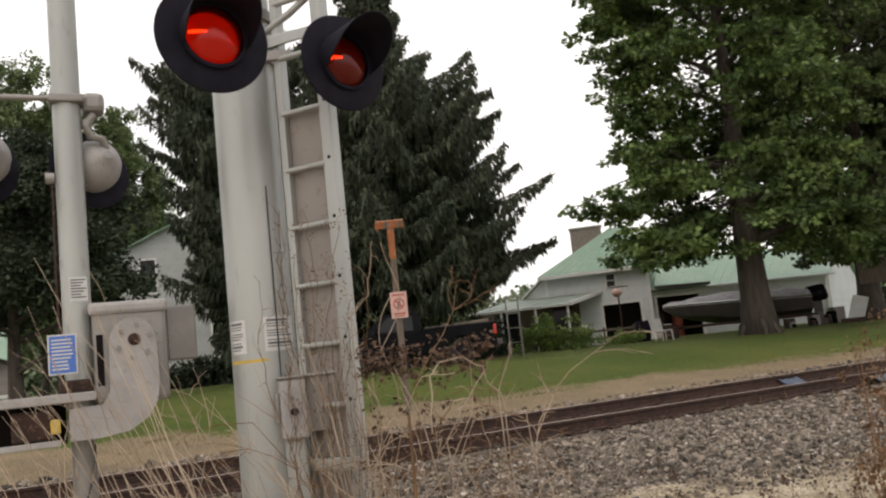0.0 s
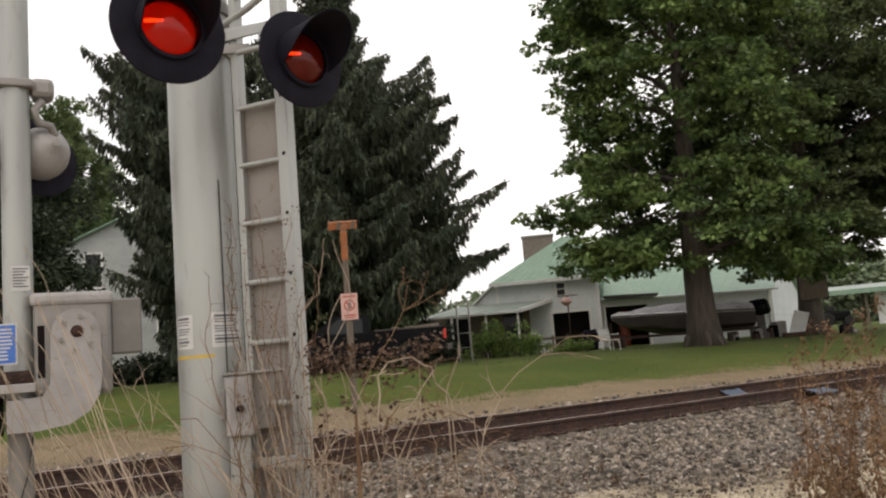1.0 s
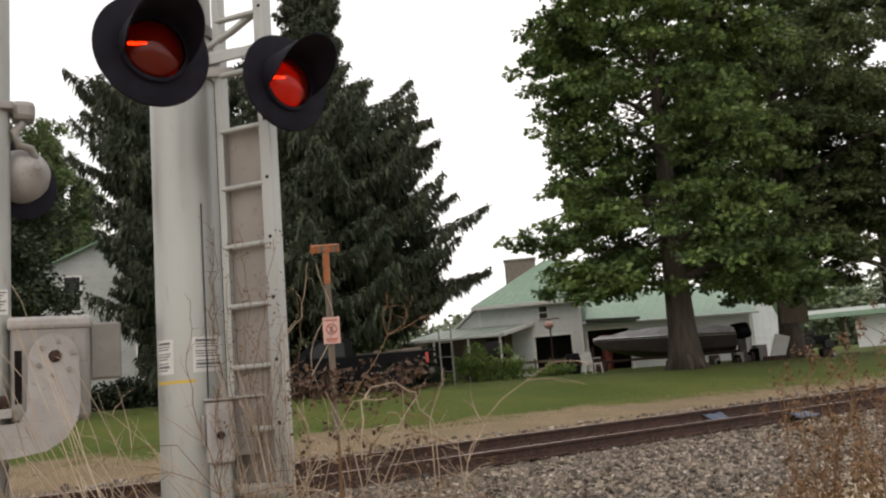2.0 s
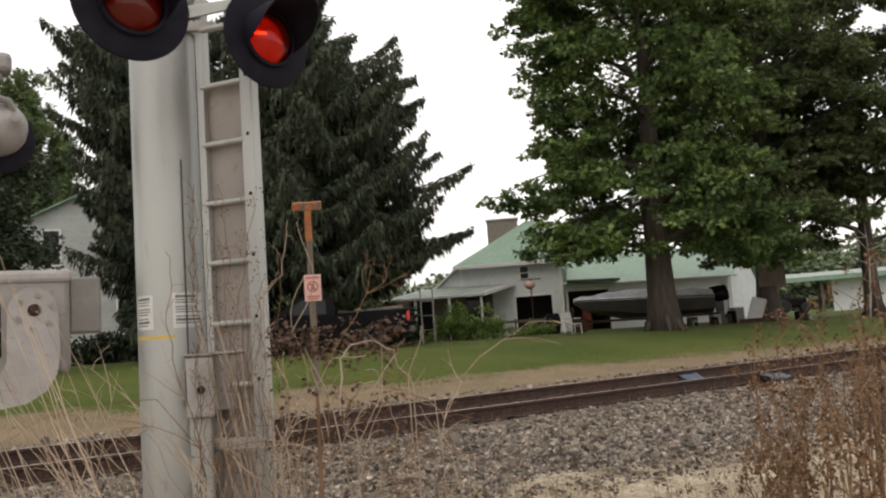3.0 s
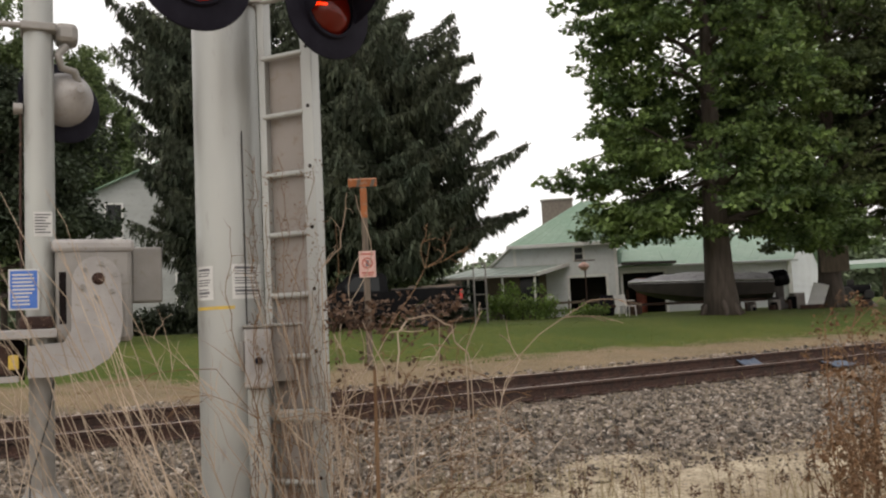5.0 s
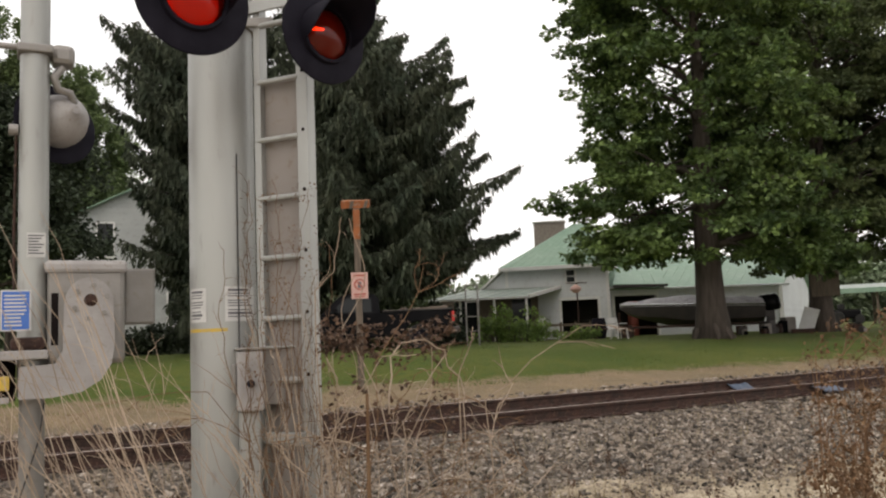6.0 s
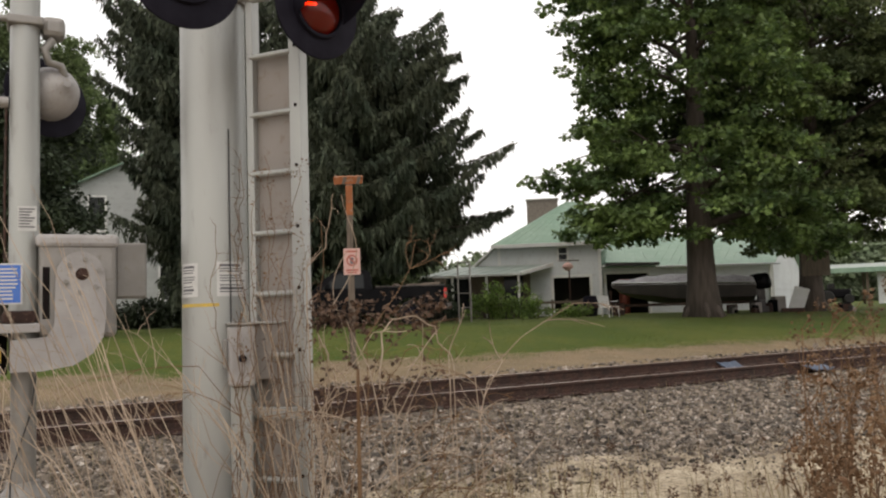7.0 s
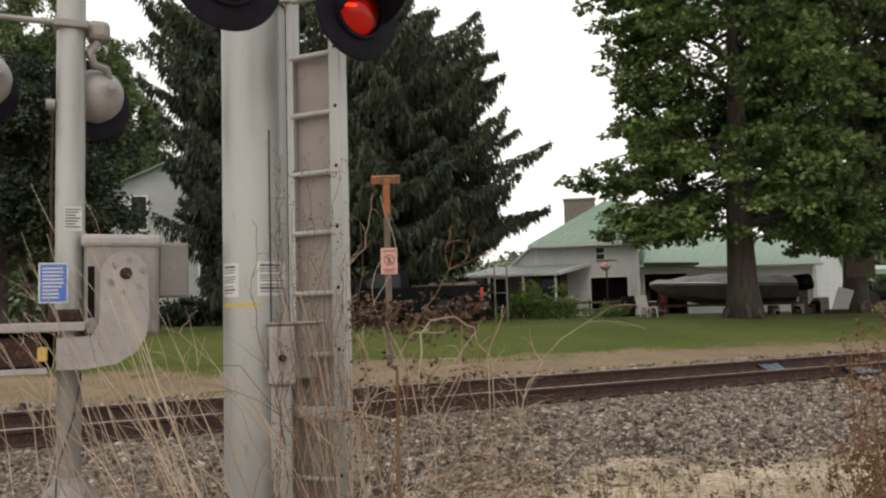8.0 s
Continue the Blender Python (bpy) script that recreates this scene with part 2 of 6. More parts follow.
def lathe(bm, profile, n=24, m=None, close=False):
    """Turns (radius, height) pairs round z."""
    rings = []
    for r, z in profile:
        if r < 1e-5:
            rings.append([bm.verts.new((0, 0, z))])
        else:
            rings.append([bm.verts.new((r * math.cos(2 * math.pi * k / n), r * math.sin(2 * math.pi * k / n), z)) for k in range(n)])
    for a, b in zip(rings, rings[1:]):
        for k in range(n):
            k2 = (k + 1) % n
            if len(a) == 1 and len(b) == 1:
                continue
            if len(a) == 1:
                bm.faces.new((a[0], b[k2], b[k]))
            elif len(b) == 1:
                bm.faces.new((a[k], a[k2], b[0]))
            else:
                bm.faces.new((a[k], a[k2], b[k2], b[k]))
    if m is not None:
        bmesh.ops.transform(bm, verts=[v for ring in rings for v in ring], matrix=m)
    bmesh.ops.recalc_face_normals(bm, faces=bm.faces)
    return bm


def prism(bm, outline, y0, y1, m=None):
    """An outline of (x, z) pairs drawn out from y0 to y1."""
    a = [bm.verts.new((x, y0, z)) for x, z in outline]
    b = [bm.verts.new((x, y1, z)) for x, z in outline]
    bm.faces.new(a)
    bm.faces.new(b[::-1])
    for i in range(len(a)):
        j = (i + 1) % len(a)
        bm.faces.new((a[j], a[i], b[i], b[j]))
    if m is not None:
        bmesh.ops.transform(bm, verts=a + b, matrix=m)
    bmesh.ops.recalc_face_normals(bm, faces=bm.faces)
    return bm


# ---- the lie of the land: s runs along the track, p across it ----
TRACK_YAW = 27.65
SX, SY = math.cos(radians(TRACK_YAW)), math.sin(radians(TRACK_YAW))
NEAR_RAIL = 9.19
GAUGE = 1.505
RAIL_TOP = 0.30
LAND = [(-80, -0.3), (-6, 0.0), (5.5, 0.0), (7.0, 0.01), (8.2, 0.05), (9.0, 0.085), (10.9, 0.115), (11.8, 0.16), (13, 0.26), (14, 0.38), (17, 0.68), (20, 0.93), (25, 1.0), (36, 1.1), (80, 1.3), (400, 3.0), (3000, 8.0)]


def sp(s, p):
    return s * SX - p * SY, s * SY + p * SX


def to_sp(x, y):
    return x * SX + y * SY, -x * SY + y * SX


def land(x, y):
    p = -x * SY + y * SX
    return float(np.interp(p, [a for a, _ in LAND], [b for _, b in LAND]))


# colours of the ground: near dirt, ballast, far verge, lawn, fields
def ground_material():
    m = bpy.data.materials.new("earth_and_lawn")
    m.use_nodes = True
    nt = m.node_tree
    b = nt.nodes["Principled BSDF"]
    b.inputs["Roughness"].default_value = 0.95
    b.inputs["Specular IOR Level"].default_value = 0.2
    geo = nt.nodes.new("ShaderNodeNewGeometry")
    dot = nt.nodes.new("ShaderNodeVectorMath")
    dot.operation = "DOT_PRODUCT"
    dot.inputs[1].default_value = (-SY + 0.065, SX, 0)
    nt.links.new(geo.outputs["Position"], dot.inputs[0])
    wob = nt.nodes.new("ShaderNodeMath")
    wob.operation = "MULTIPLY_ADD"
    nt.links.new(noise_fac(nt, 0.9, 0.3, 0.7, 6, coords="Object"), wob.inputs[0])
    wob.inputs[1].default_value = 1.1
    nt.links.new(dot.outputs["Value"], wob.inputs[2])

    def step(a, w):
        mr = nt.nodes.new("ShaderNodeMapRange")
        mr.inputs["From Min"].default_value, mr.inputs["From Max"].default_value = a, a + w
        nt.links.new(wob.outputs[0], mr.inputs["Value"])
        return mr.outputs[0]
    dirt = mix_rgb(nt, noise_fac(nt, 1.3, 0.35, 0.65, 6), (0.56, 0.48, 0.36), (0.32, 0.26, 0.185))
    dirt = mix_rgb(nt, noise_fac(nt, 5, 0.5, 0.7, 6), dirt, (0.26, 0.215, 0.155))
    dirt = mix_rgb(nt, noise_fac(nt, 38, 0.46, 0.66, 4), dirt, (0.15, 0.115, 0.075))
    stones = mix_rgb(nt, noise_fac(nt, 26, 0.4, 0.65, 3), (0.07, 0.054, 0.04), (0.21, 0.175, 0.14))
    verge = mix_rgb(nt, noise_fac(nt, 1.2, 0.35, 0.65, 6), (0.225, 0.165, 0.10), (0.16, 0.122, 0.072))
    verge = mix_rgb(nt, noise_fac(nt, 24, 0.5, 0.8, 4), verge, (0.32, 0.27, 0.22))
    lawn = mix_rgb(nt, noise_fac(nt, 0.35, 0.35, 0.65, 6), (0.058, 0.082, 0.012), (0.098, 0.108, 0.022))
    lawn = mix_rgb(nt, noise_fac(nt, 6, 0.45, 0.75, 5), lawn, (0.045, 0.085, 0.018))
    col = mix_rgb(nt, step(6.1, 0.6), dirt, stones)
    col = mix_rgb(nt, step(12.4, 0.7), col, verge)
    col = mix_rgb(nt, step(14.75, 0.5), col, lawn)
    nt.links.new(col, b.inputs["Base Color"])
    bn = nt.nodes.new("ShaderNodeBump")
    bn.inputs["Strength"].default_value, bn.inputs["Distance"].default_value = 0.6, 0.02
    nt.links.new(noise_fac(nt, 35, 0.2, 0.8, 5), bn.inputs["Height"])
    nt.links.new(bn.outputs[0], b.inputs["Normal"])
    return m


def build_ground():
    ps = sorted({*np.arange(-12, 30, 0.4).round(2), *np.arange(30, 80, 2.5), 100, 140, 200, 300, 500, 900, 1600, 3000, -20, -40, -80, -200, -600, -1500})
    ss = sorted({*np.arange(-25, 40, 0.8).round(2), *np.arange(42, 120, 6), *np.arange(-120, -25, 6), 200, 400, 900, 2000, 3500, -200, -400, -900, -2000, -3500})
    verts, faces = [], []
    for p in ps:
        for s in ss:
            x, y = sp(s, p)
            near = max(0.0, 1 - abs(p - 5) / 40)
            verts.append((x, y, land(x, y) + 0.05 * near * (noise.noise((x * 0.5, y * 0.5, 0)) + 0.5 * noise.noise((x * 1.7, y * 1.7, 3)))))
    n = len(ss)
    for i in range(len(ps) - 1):
        for j in range(n - 1):
            a = i * n + j
            faces.append((a, a + 1, a + n + 1, a + n))
    ob = mesh_part("ground", verts, faces, ground_material(), smooth=True)
    tagged(ob, "dry earth, gravel verge and mown green lawn", "ground", kind="structure")


build_ground()


# ---- railway track ----
def rail_outline():
    h = 0.17
    return [(-0.066, 0), (0.066, 0), (0.066, 0.012), (0.012, 0.03), (0.010, h - 0.045), (0.034, h - 0.034), (0.034, h - 0.006), (0.028, h), (-0.028, h), (-0.034, h - 0.006), (-0.034, h - 0.034), (-0.010, h - 0.045), (-0.012, 0.03), (-0.066, 0.012)]


def build_track():
    track = thing("railway_track", "single railway track with rusted rails on dark sleepers", "railway", kind="structure")
    for p, top in ((NEAR_RAIL, RAIL_TOP), (NEAR_RAIL + GAUGE, RAIL_TOP + 0.037)):
        bm = bmesh.new()
        rings = []
        for s in np.arange(-60, 150.1, 3.0):
            x, y = sp(s, p)
            rings.append([bm.verts.new((x - o * SY, y + o * SX, top - 0.17 + z)) for o, z in rail_outline()])
        n = len(rings[0])
        for a, b in zip(rings, rings[1:]):
            for k in range(n):
                bm.faces.new((a[k], a[(k + 1) % n], b[(k + 1) % n], b[k]))
        bmesh.ops.recalc_face_normals(bm, faces=bm.faces)
        rail = part("rail", bm, RUST, track, "rust-brown steel rail")
        rail.data.materials.append(RAILTOP)
        for f in rail.data.polygons:
            if abs(f.normal.z) > 0.9 and f.center.z > top - 0.004:
                f.material_index = 1
        # joint bars with bolts
        for s in (4.2, 16.1):
            bm = bmesh.new()
            box(bm, -0.45, 0.45, -0.034, -0.014, 0.035, 0.12, 0.004)
            for k in range(4):
                box(bm, -0.36 + k * 0.24 - 0.018, -0.36 + k * 0.24 + 0.018, -0.055, -0.03, 0.06, 0.096)
            x, y = sp(s, p)
            part("joint_bar", bm, RUST, track, m=pose(x, y, top - 0.17, 0, 0, TRACK_YAW))
    tie = None
    for i in range(-30, 130):
        s = i * 0.54
        x, y = sp(s + random.uniform(-0.03, 0.03), NEAR_RAIL + GAUGE / 2)
        m = pose(x, y, 0.035, 1.4, 0, TRACK_YAW + random.uniform(-1.2, 1.2))
        if tie is None:
            tie = part("sleeper", boxed(-0.115, 0.115, -1.28, 1.28, -0.08, 0.105, 0.012), TIE, track, m=m)
        else:
            o = new("sleeper", tie.data)
            o.parent = track
            o.matrix_basis = m
    plate = None
    for i in range(-8, 60):
        for p, top in ((NEAR_RAIL, RAIL_TOP), (NEAR_RAIL + GAUGE, RAIL_TOP + 0.037)):
            x, y = sp(i * 0.54, p - 0.105)
            m = pose(x, y, top - 0.178, 0, 0, TRACK_YAW)
            if plate is None:
                bm = boxed(-0.09, 0.09, -0.075, 0.05, 0, 0.02)
                plate = part("tie_plate", prism(bm, [(-0.09, 0.018), (0.09, 0.018), (0.05, 0.055), (-0.05, 0.055)], 0.012, 0.034), RUST, track, m=m)
            else:
                o = new("tie_plate", plate.data)
                o.parent = track
                o.matrix_basis = m
    for (s, p, l, label) in ((12.1, NEAR_RAIL + GAUGE - 0.12, 0.45, "faded blue scrap"), (12.4, NEAR_RAIL - 0.16, 0.55, "faded blue scrap")):
        bm = bmesh.new()
        bmesh.ops.create_grid(bm, x_segments=10, y_segments=4, size=0.5)
        for v in bm.verts:
            v.co.x *= l
            v.co.y *= 0.25
            v.co.z = 0.05 + 0.05 * noise.noise((v.co.x * 6, v.co.y * 9, s))
        bmesh.ops.solidify(bm, geom=bm.faces[:], thickness=0.01)
        x, y = sp(s, p)
        tagged(part("litter", bm, TARP, None, smooth="all", m=pose(x, y, 0.17, 25 if p > 10 else 10, 0, TRACK_YAW)), "crumpled blue plastic scrap lying by the rail", "litter")


def stones(count, smin, smax, pmin, pmax, size, seed, name, label):
    """Loose crushed stones, each an eight-cornered lump half sunk in the ground."""
    rng = np.random.default_rng(seed)
    s = rng.uniform(smin, smax, count)
    p = rng.uniform(pmin, pmax, count)
    keep = ~((np.abs(p - NEAR_RAIL) < 0.09) | (np.abs(p - NEAR_RAIL - GAUGE) < 0.09))
    s, p = s[keep], p[keep]
    k = len(s)
    x, y = s * SX - p * SY, s * SY + p * SX
    lx, lz = [a for a, _ in LAND], [b for _, b in LAND]
    z = np.interp(p, lx, lz)
    r = size * rng.lognormal(0, 0.35, k)
    corners = np.array([(-1, -1, -1), (1, -1, -1), (1, 1, -1), (-1, 1, -1), (-1, -1, 1), (1, -1, 1), (1, 1, 1), (-1, 1, 1)], float) * 0.62
    v = corners[None] * (1 + rng.uniform(-0.45, 0.45, (k, 8, 3)))
    v *= rng.uniform(0.6, 1.25, (k, 1, 3))
    a = rng.uniform(0, 2 * np.pi, k)
    b = rng.uniform(-0.8, 0.8, k)
    ca, sa, cb, sb = np.cos(a), np.sin(a), np.cos(b), np.sin(b)
    vx, vy, vz = v[..., 0], v[..., 1], v[..., 2]
    vy, vz = vy * cb[:, None] - vz * sb[:, None], vy * sb[:, None] + vz * cb[:, None]
    vx, vy = vx * ca[:, None] - vy * sa[:, None], vx * sa[:, None] + vy * ca[:, None]
    v = np.stack([vx, vy, vz], -1) * r[:, None, None] + np.stack([x, y, z + r * 0.25], -1)[:, None]
    quad = np.array([(0, 3, 2, 1), (4, 5, 6, 7), (0, 1, 5, 4), (1, 2, 6, 5), (2, 3, 7, 6), (3, 0, 4, 7)])
    f = (quad[None] + 8 * np.arange(k)[:, None, None]).reshape(-1, 4)
    ob = mesh_part(name, v.reshape(-1, 3).tolist(), f.tolist(), STONE)
    tagged(ob, label, "gravel", kind="stuff")


build_track()
stones(44000, -3, 17, 5.7, 9.1, 0.0225, 3, "ballast", "grey and white crushed stone ballast beside the track")
stones(9000, 17, 45, 7.2, 9.1, 0.045, 4, "ballast", "grey crushed stone ballast beside the track")
stones(7000, -3, 25, 9.2, 10.7, 0.024, 5, "ballast", "grey crushed stone ballast between the rails")
stones(7000, -5, 30, 10.75, 12.6, 0.03, 6, "ballast", "small pale stones along the far edge of the track")
stones(7000, -3, 17, 4.9, 6.1, 0.017, 8, "ballast", "stray ballast stones along the edge of the dry earth")
stones(5000, -4, 11, 4.0, 6.0, 0.009, 7, "ballast", "loose stones on dry earth")


# ---- crossing signal with flashing lights ----
def lamp_thing(m, disc=True, label="", silver=False):
    """Local: the light shines along -y, z up, the origin in the lens's middle."""
    lamp = thing("crossing_light", label, "signal light", m, group="crossing lights")
    turn = pose(0, 0, 0, 90)          # lathe z to -y
    case_mat = ALU_PAINT if silver else BLACK
    if disc:
        bm = lathe(bmesh.new(), [(0.165, 0.004), (0.27, 0.0), (0.282, -0.004), (0.285, -0.012), (0.278, -0.016), (0.165, -0.01)], 48, turn)
        part("background_disc", bm, BLACK, lamp, "flat black round target board", smooth=True)
    bm = lathe(bmesh.new(), [(0.15, 0.03), (0.168, 0.03), (0.172, 0.012), (0.172, -0.02), (0.15, -0.02), (0.15, 0.03)], 40, turn)
    part("bezel", bm, case_mat, lamp, smooth=True)
    # case behind
    prof = [(0.168, -0.012), (0.178, -0.06), (0.172, -0.12), (0.143, -0.19), (0.095, -0.243), (0.04, -0.27), (0.03, -0.285), (0.0, -0.288)]
    bm = lathe(bmesh.new(), prof, 32, turn)
    bmesh.ops.solidify(bm, geom=bm.faces[:], thickness=0.006)
    part("case", bm, case_mat, lamp, "rounded lamp case", smooth=True)
    part("latch", boxed(-0.03, 0.03, 0.03, 0.09, 0.15, 0.185, 0.006), case_mat, lamp)
    part("hinge", boxed(0.15, 0.178, 0.06, 0.10, -0.03, 0.03, 0.005), case_mat, lamp)
    # hood
    bm = bmesh.new()
    n = 36
    inner, outer = [], []
    for k in range(n + 1):
        phi = radians(-112 + 224 * k / n)
        c = max(0.0, (math.cos(phi) + 0.375) / 1.375)
        length = 0.016 + 0.33 * c ** 0.62
        for r, store in ((0.166, inner), (0.172, outer)):
            x, z = r * math.sin(phi), r * math.cos(phi)
            spread = 1.0 + 0.10 * c
            store.append((bm.verts.new((x, -0.012, z)), bm.verts.new((x * spread, -length, z * spread - 0.012 * c))))
    for k in range(n):
        bm.faces.new((outer[k][0], outer[k][1], outer[k + 1][1], outer[k + 1][0]))
        bm.faces.new((inner[k][0], inner[k + 1][0], inner[k + 1][1], inner[k][1]))
        bm.faces.new((outer[k][1], inner[k][1], inner[k + 1][1], outer[k + 1][1]))
    part("hood", bm, BLACK, lamp, "long black sheet-metal visor", smooth=True)
    return lamp, turn


RED_LENS = clear("red_ribbed_lens", (0.52, 0.04, 0.018), 0.3, 1.08)
RED_LENS.node_tree.nodes["Principled BSDF"].inputs["Transmission Weight"].default_value = 0.88
RED_LENS.node_tree.nodes["Principled BSDF"].inputs["Coat Weight"].default_value = 0.6
RED_LENS.node_tree.nodes["Principled BSDF"].inputs["Coat Roughness"].default_value = 0.12
SMOKE = clear("smoked_red_filter", (0.04, 0.015, 0.015), 0.1, 1.02)
LIT = glow("lit_reflector", (1.0, 0.19, 0.07), 0.25)
HOT_SPOT = glow("hot_spot_glow", (1.0, 0.36, 0.16), 9.0)


def red_light(m, label):
    lamp, turn = lamp_thing(m, True, label)
    bm = bmesh.new()
    prof = [(0.0, 0.078), (0.05, 0.071), (0.10, 0.050), (0.135, 0.022), (0.15, 0.0), (0.15, -0.004), (0.133, 0.018), (0.098, 0.046), (0.05, 0.067), (0.0, 0.074)]
    lathe(bm, prof, 48, turn)
    part("lens", bm, RED_LENS, lamp, "domed red glass lens", smooth=True)
    part("reflector", lathe(bmesh.new(), [(0.0, -0.105), (0.07, -0.095), (0.12, -0.07), (0.142, -0.045)], 32, turn), LIT, lamp, "lit reflector bowl", smooth=True)
    # glowing beads under the lens paint its bright reflection, shutters open or shut
    bm = bmesh.new()
    for k in range(5):
        u = k / 4
        tube(bm, [(-0.126 + 0.066 * u, -0.012 - 0.034 * u, 0.004), (-0.116 + 0.066 * u, -0.018 - 0.034 * u, 0.005)], 0.010 - 0.005 * abs(u - 0.35), 8)
    part("hot_spot", bm, HOT_SPOT, lamp, "glowing beads painting the lens hot spot")
    # added half discs that block the reflector's glow to imitate switching off
    shutters = []
    for up in (1, -1):
        out = [(0.138 * math.cos(radians(10 * k)), up * 0.138 * math.sin(radians(10 * k))) for k in range(19)]
        shutters.append(part("shutter", prism(bmesh.new(), out, 0.020, 0.022), SMOKE, lamp, "added smoked half disc standing in for the lamp switching off"))
    return lamp, shutters


def build_mast():
    cx, cy = -0.962, 4.50
    mast = thing("signal_mast", "thick brushed aluminium signal mast with warning stickers", "signal mast", pose(cx, cy, 0))
    n = 40
    bm = bmesh.new()
    tube(bm, [(0, 0, 0.06), (0, 0, 2.0), (0, 0, 4.0), (0, 0, 7.2)], [0.170, 0.168, 0.166, 0.163], n)
    part("shaft", bm, ALU, mast, "brushed aluminium tube", smooth=True)
    part("base_flange", boxed(-0.28, 0.28, -0.28, 0.28, 0.0, 0.06, 0.01), ALU_DULL, mast)
    # the seam strip and the narrow pipe on the shaft's side
    bm = bmesh.new()
    tube(bm, [(0.105, -0.140, 0.3), (0.105, -0.140, 2.24)], 0.0035, 6)
    part("cable", bm, CABLE, mast, "thin black cable")
    # stickers bent round the shaft
    to_cam = math.atan2(-cy, -cx)

    def sticker(name, a0, a1, z0, z1, mat, label, lines=0):
        r = 0.1705
        bm = bmesh.new()
        cols = [(r * math.cos(to_cam + radians(a0 + (a1 - a0) * k / 8)), r * math.sin(to_cam + radians(a0 + (a1 - a0) * k / 8))) for k in range(9)]
        lo, hi = [bm.verts.new((x, y, z0)) for x, y in cols], [bm.verts.new((x, y, z1)) for x, y in cols]
        for k in range(8):
            bm.faces.new((lo[k], lo[k + 1], hi[k + 1], hi[k]))
        s = part(name, bm, mat, mast, label, smooth="all")
        rows = []
        zz = z1 - 0.012
        rng = random.Random(int(z0 * 1000 + a0))
        for k in range(lines):
            h = 0.013 if k in (0, lines - 2) else 0.006
            bm = bmesh.new()
            q0, q1 = a0 + (a1 - a0) * 0.08, a1 - (a1 - a0) * rng.uniform(0.08, 0.3)
            if zz - h < z0 + 0.008:
                bm.free()
                break
            cc = [(1.002 * r * math.cos(to_cam + radians(q0 + (q1 - q0) * j / 6)), 1.002 * r * math.sin(to_cam + radians(q0 + (q1 - q0) * j / 6))) for j in range(7)]
            lo, hi = [bm.verts.new((x, y, zz - h)) for x, y in cc], [bm.verts.new((x, y, zz)) for x, y in cc]
            for j in range(6):
                bm.faces.new((lo[j], lo[j + 1], hi[j + 1], hi[j]))
            part("print_line", bm, INK, s)
            zz -= h + (0.016 if k % 3 == 2 else 0.007)
        return s
    sticker("sticker", -70, -30, 1.385, 1.555, LABEL, "white warning sticker with dark print", 9)
    sticker("sticker", 2, 62, 1.385, 1.560, LABEL, "white warning sticker with dark print", 9)
    sticker("tape_band", -74, 6, 1.335, 1.352, YELLOW, "faded yellow tape band")
    # side box with a cable gland
    m = pose(0.12, -0.16, 1.085, 0, 0, 14)
    jb = part("junction_box", boxed(-0.03, 0.10, -0.10, 0.05, -0.145, 0.15, 0.014), ALU_PAINT, mast, "weathered cast junction box", m=m)
    part("box_lid", boxed(-0.036, 0.112, -0.108, 0.055, 0.151, 0.166, 0.006), ALU_DULL, jb)
    part("side_plate", boxed(0.101, 0.255, -0.045, -0.03, -0.12, 0.155, 0.004), PLATE, jb, "flat dusty side plate")
    part("plate_lip", boxed(0.101, 0.262, -0.06, -0.02, 0.156, 0.168, 0.003), ALU, jb)
    part("box_hinge", boxed(-0.052, -0.031, -0.075, 0.0, -0.06, 0.085, 0.006), ALU_DULL, jb)
    bm = lathe(bmesh.new(), [(0.0, 0.05), (0.018, 0.05), (0.02, 0.0), (0.034, 0.0), (0.034, -0.012)], 12, pose(0.035, -0.09, -0.01, 90))
    part("cable_gland", bm, BLACK, jb, "black cable gland", smooth=True)
    for z in (-0.05, 0.04):
        part("bolt", lathe(bmesh.new(), [(0.0, 0.012), (0.012, 0.012), (0.012, 0.0)], 6, pose(0.03, -0.09, z * 1.6 - 0.01, 90)), ALU_DULL, jb)
    part("conduit", boxed(0.105, 0.215, -0.19, -0.12, 0.0, 0.94, 0.012), ALU, mast, "square aluminium cable duct")
    # arm that carries the two lights
    part("cross_arm", tube(bmesh.new(), [(0.0, -0.15, 3.0), (0.0, -0.5, 2.92), (-0.005, -0.80, 2.76)], 0.027, 12), ALU_DULL, mast, smooth=True)
    for z in (2.96, 3.2):
        part("clamp_band", lathe(bmesh.new(), [(0.168, -0.03), (0.185, -0.03), (0.185, 0.03), (0.168, 0.03)], 32, pose(0, 0, z)), ALU_DULL, mast, smooth=True)
    part("clamp_arm", boxed(0.12, 0.30, -0.13, -0.10, 2.92, 2.97, 0.006), ALU_DULL, mast)
    part("bracing_pipe", tube(bmesh.new(), [(0.15, -0.09, 3.05), (0.35, -0.15, 3.05), (0.52, -0.20, 3.045), (0.58, -0.22, 3.0), (0.575, -0.24, 2.9), (0.52, -0.27, 2.80)], 0.019, 10), ALU, mast, smooth=True)
    part("bracing_pipe", tube(bmesh.new(), [(0.15, -0.09, 3.09), (0.30, -0.14, 3.16), (0.42, -0.17, 3.24)], 0.019, 10), ALU, mast, smooth=True)


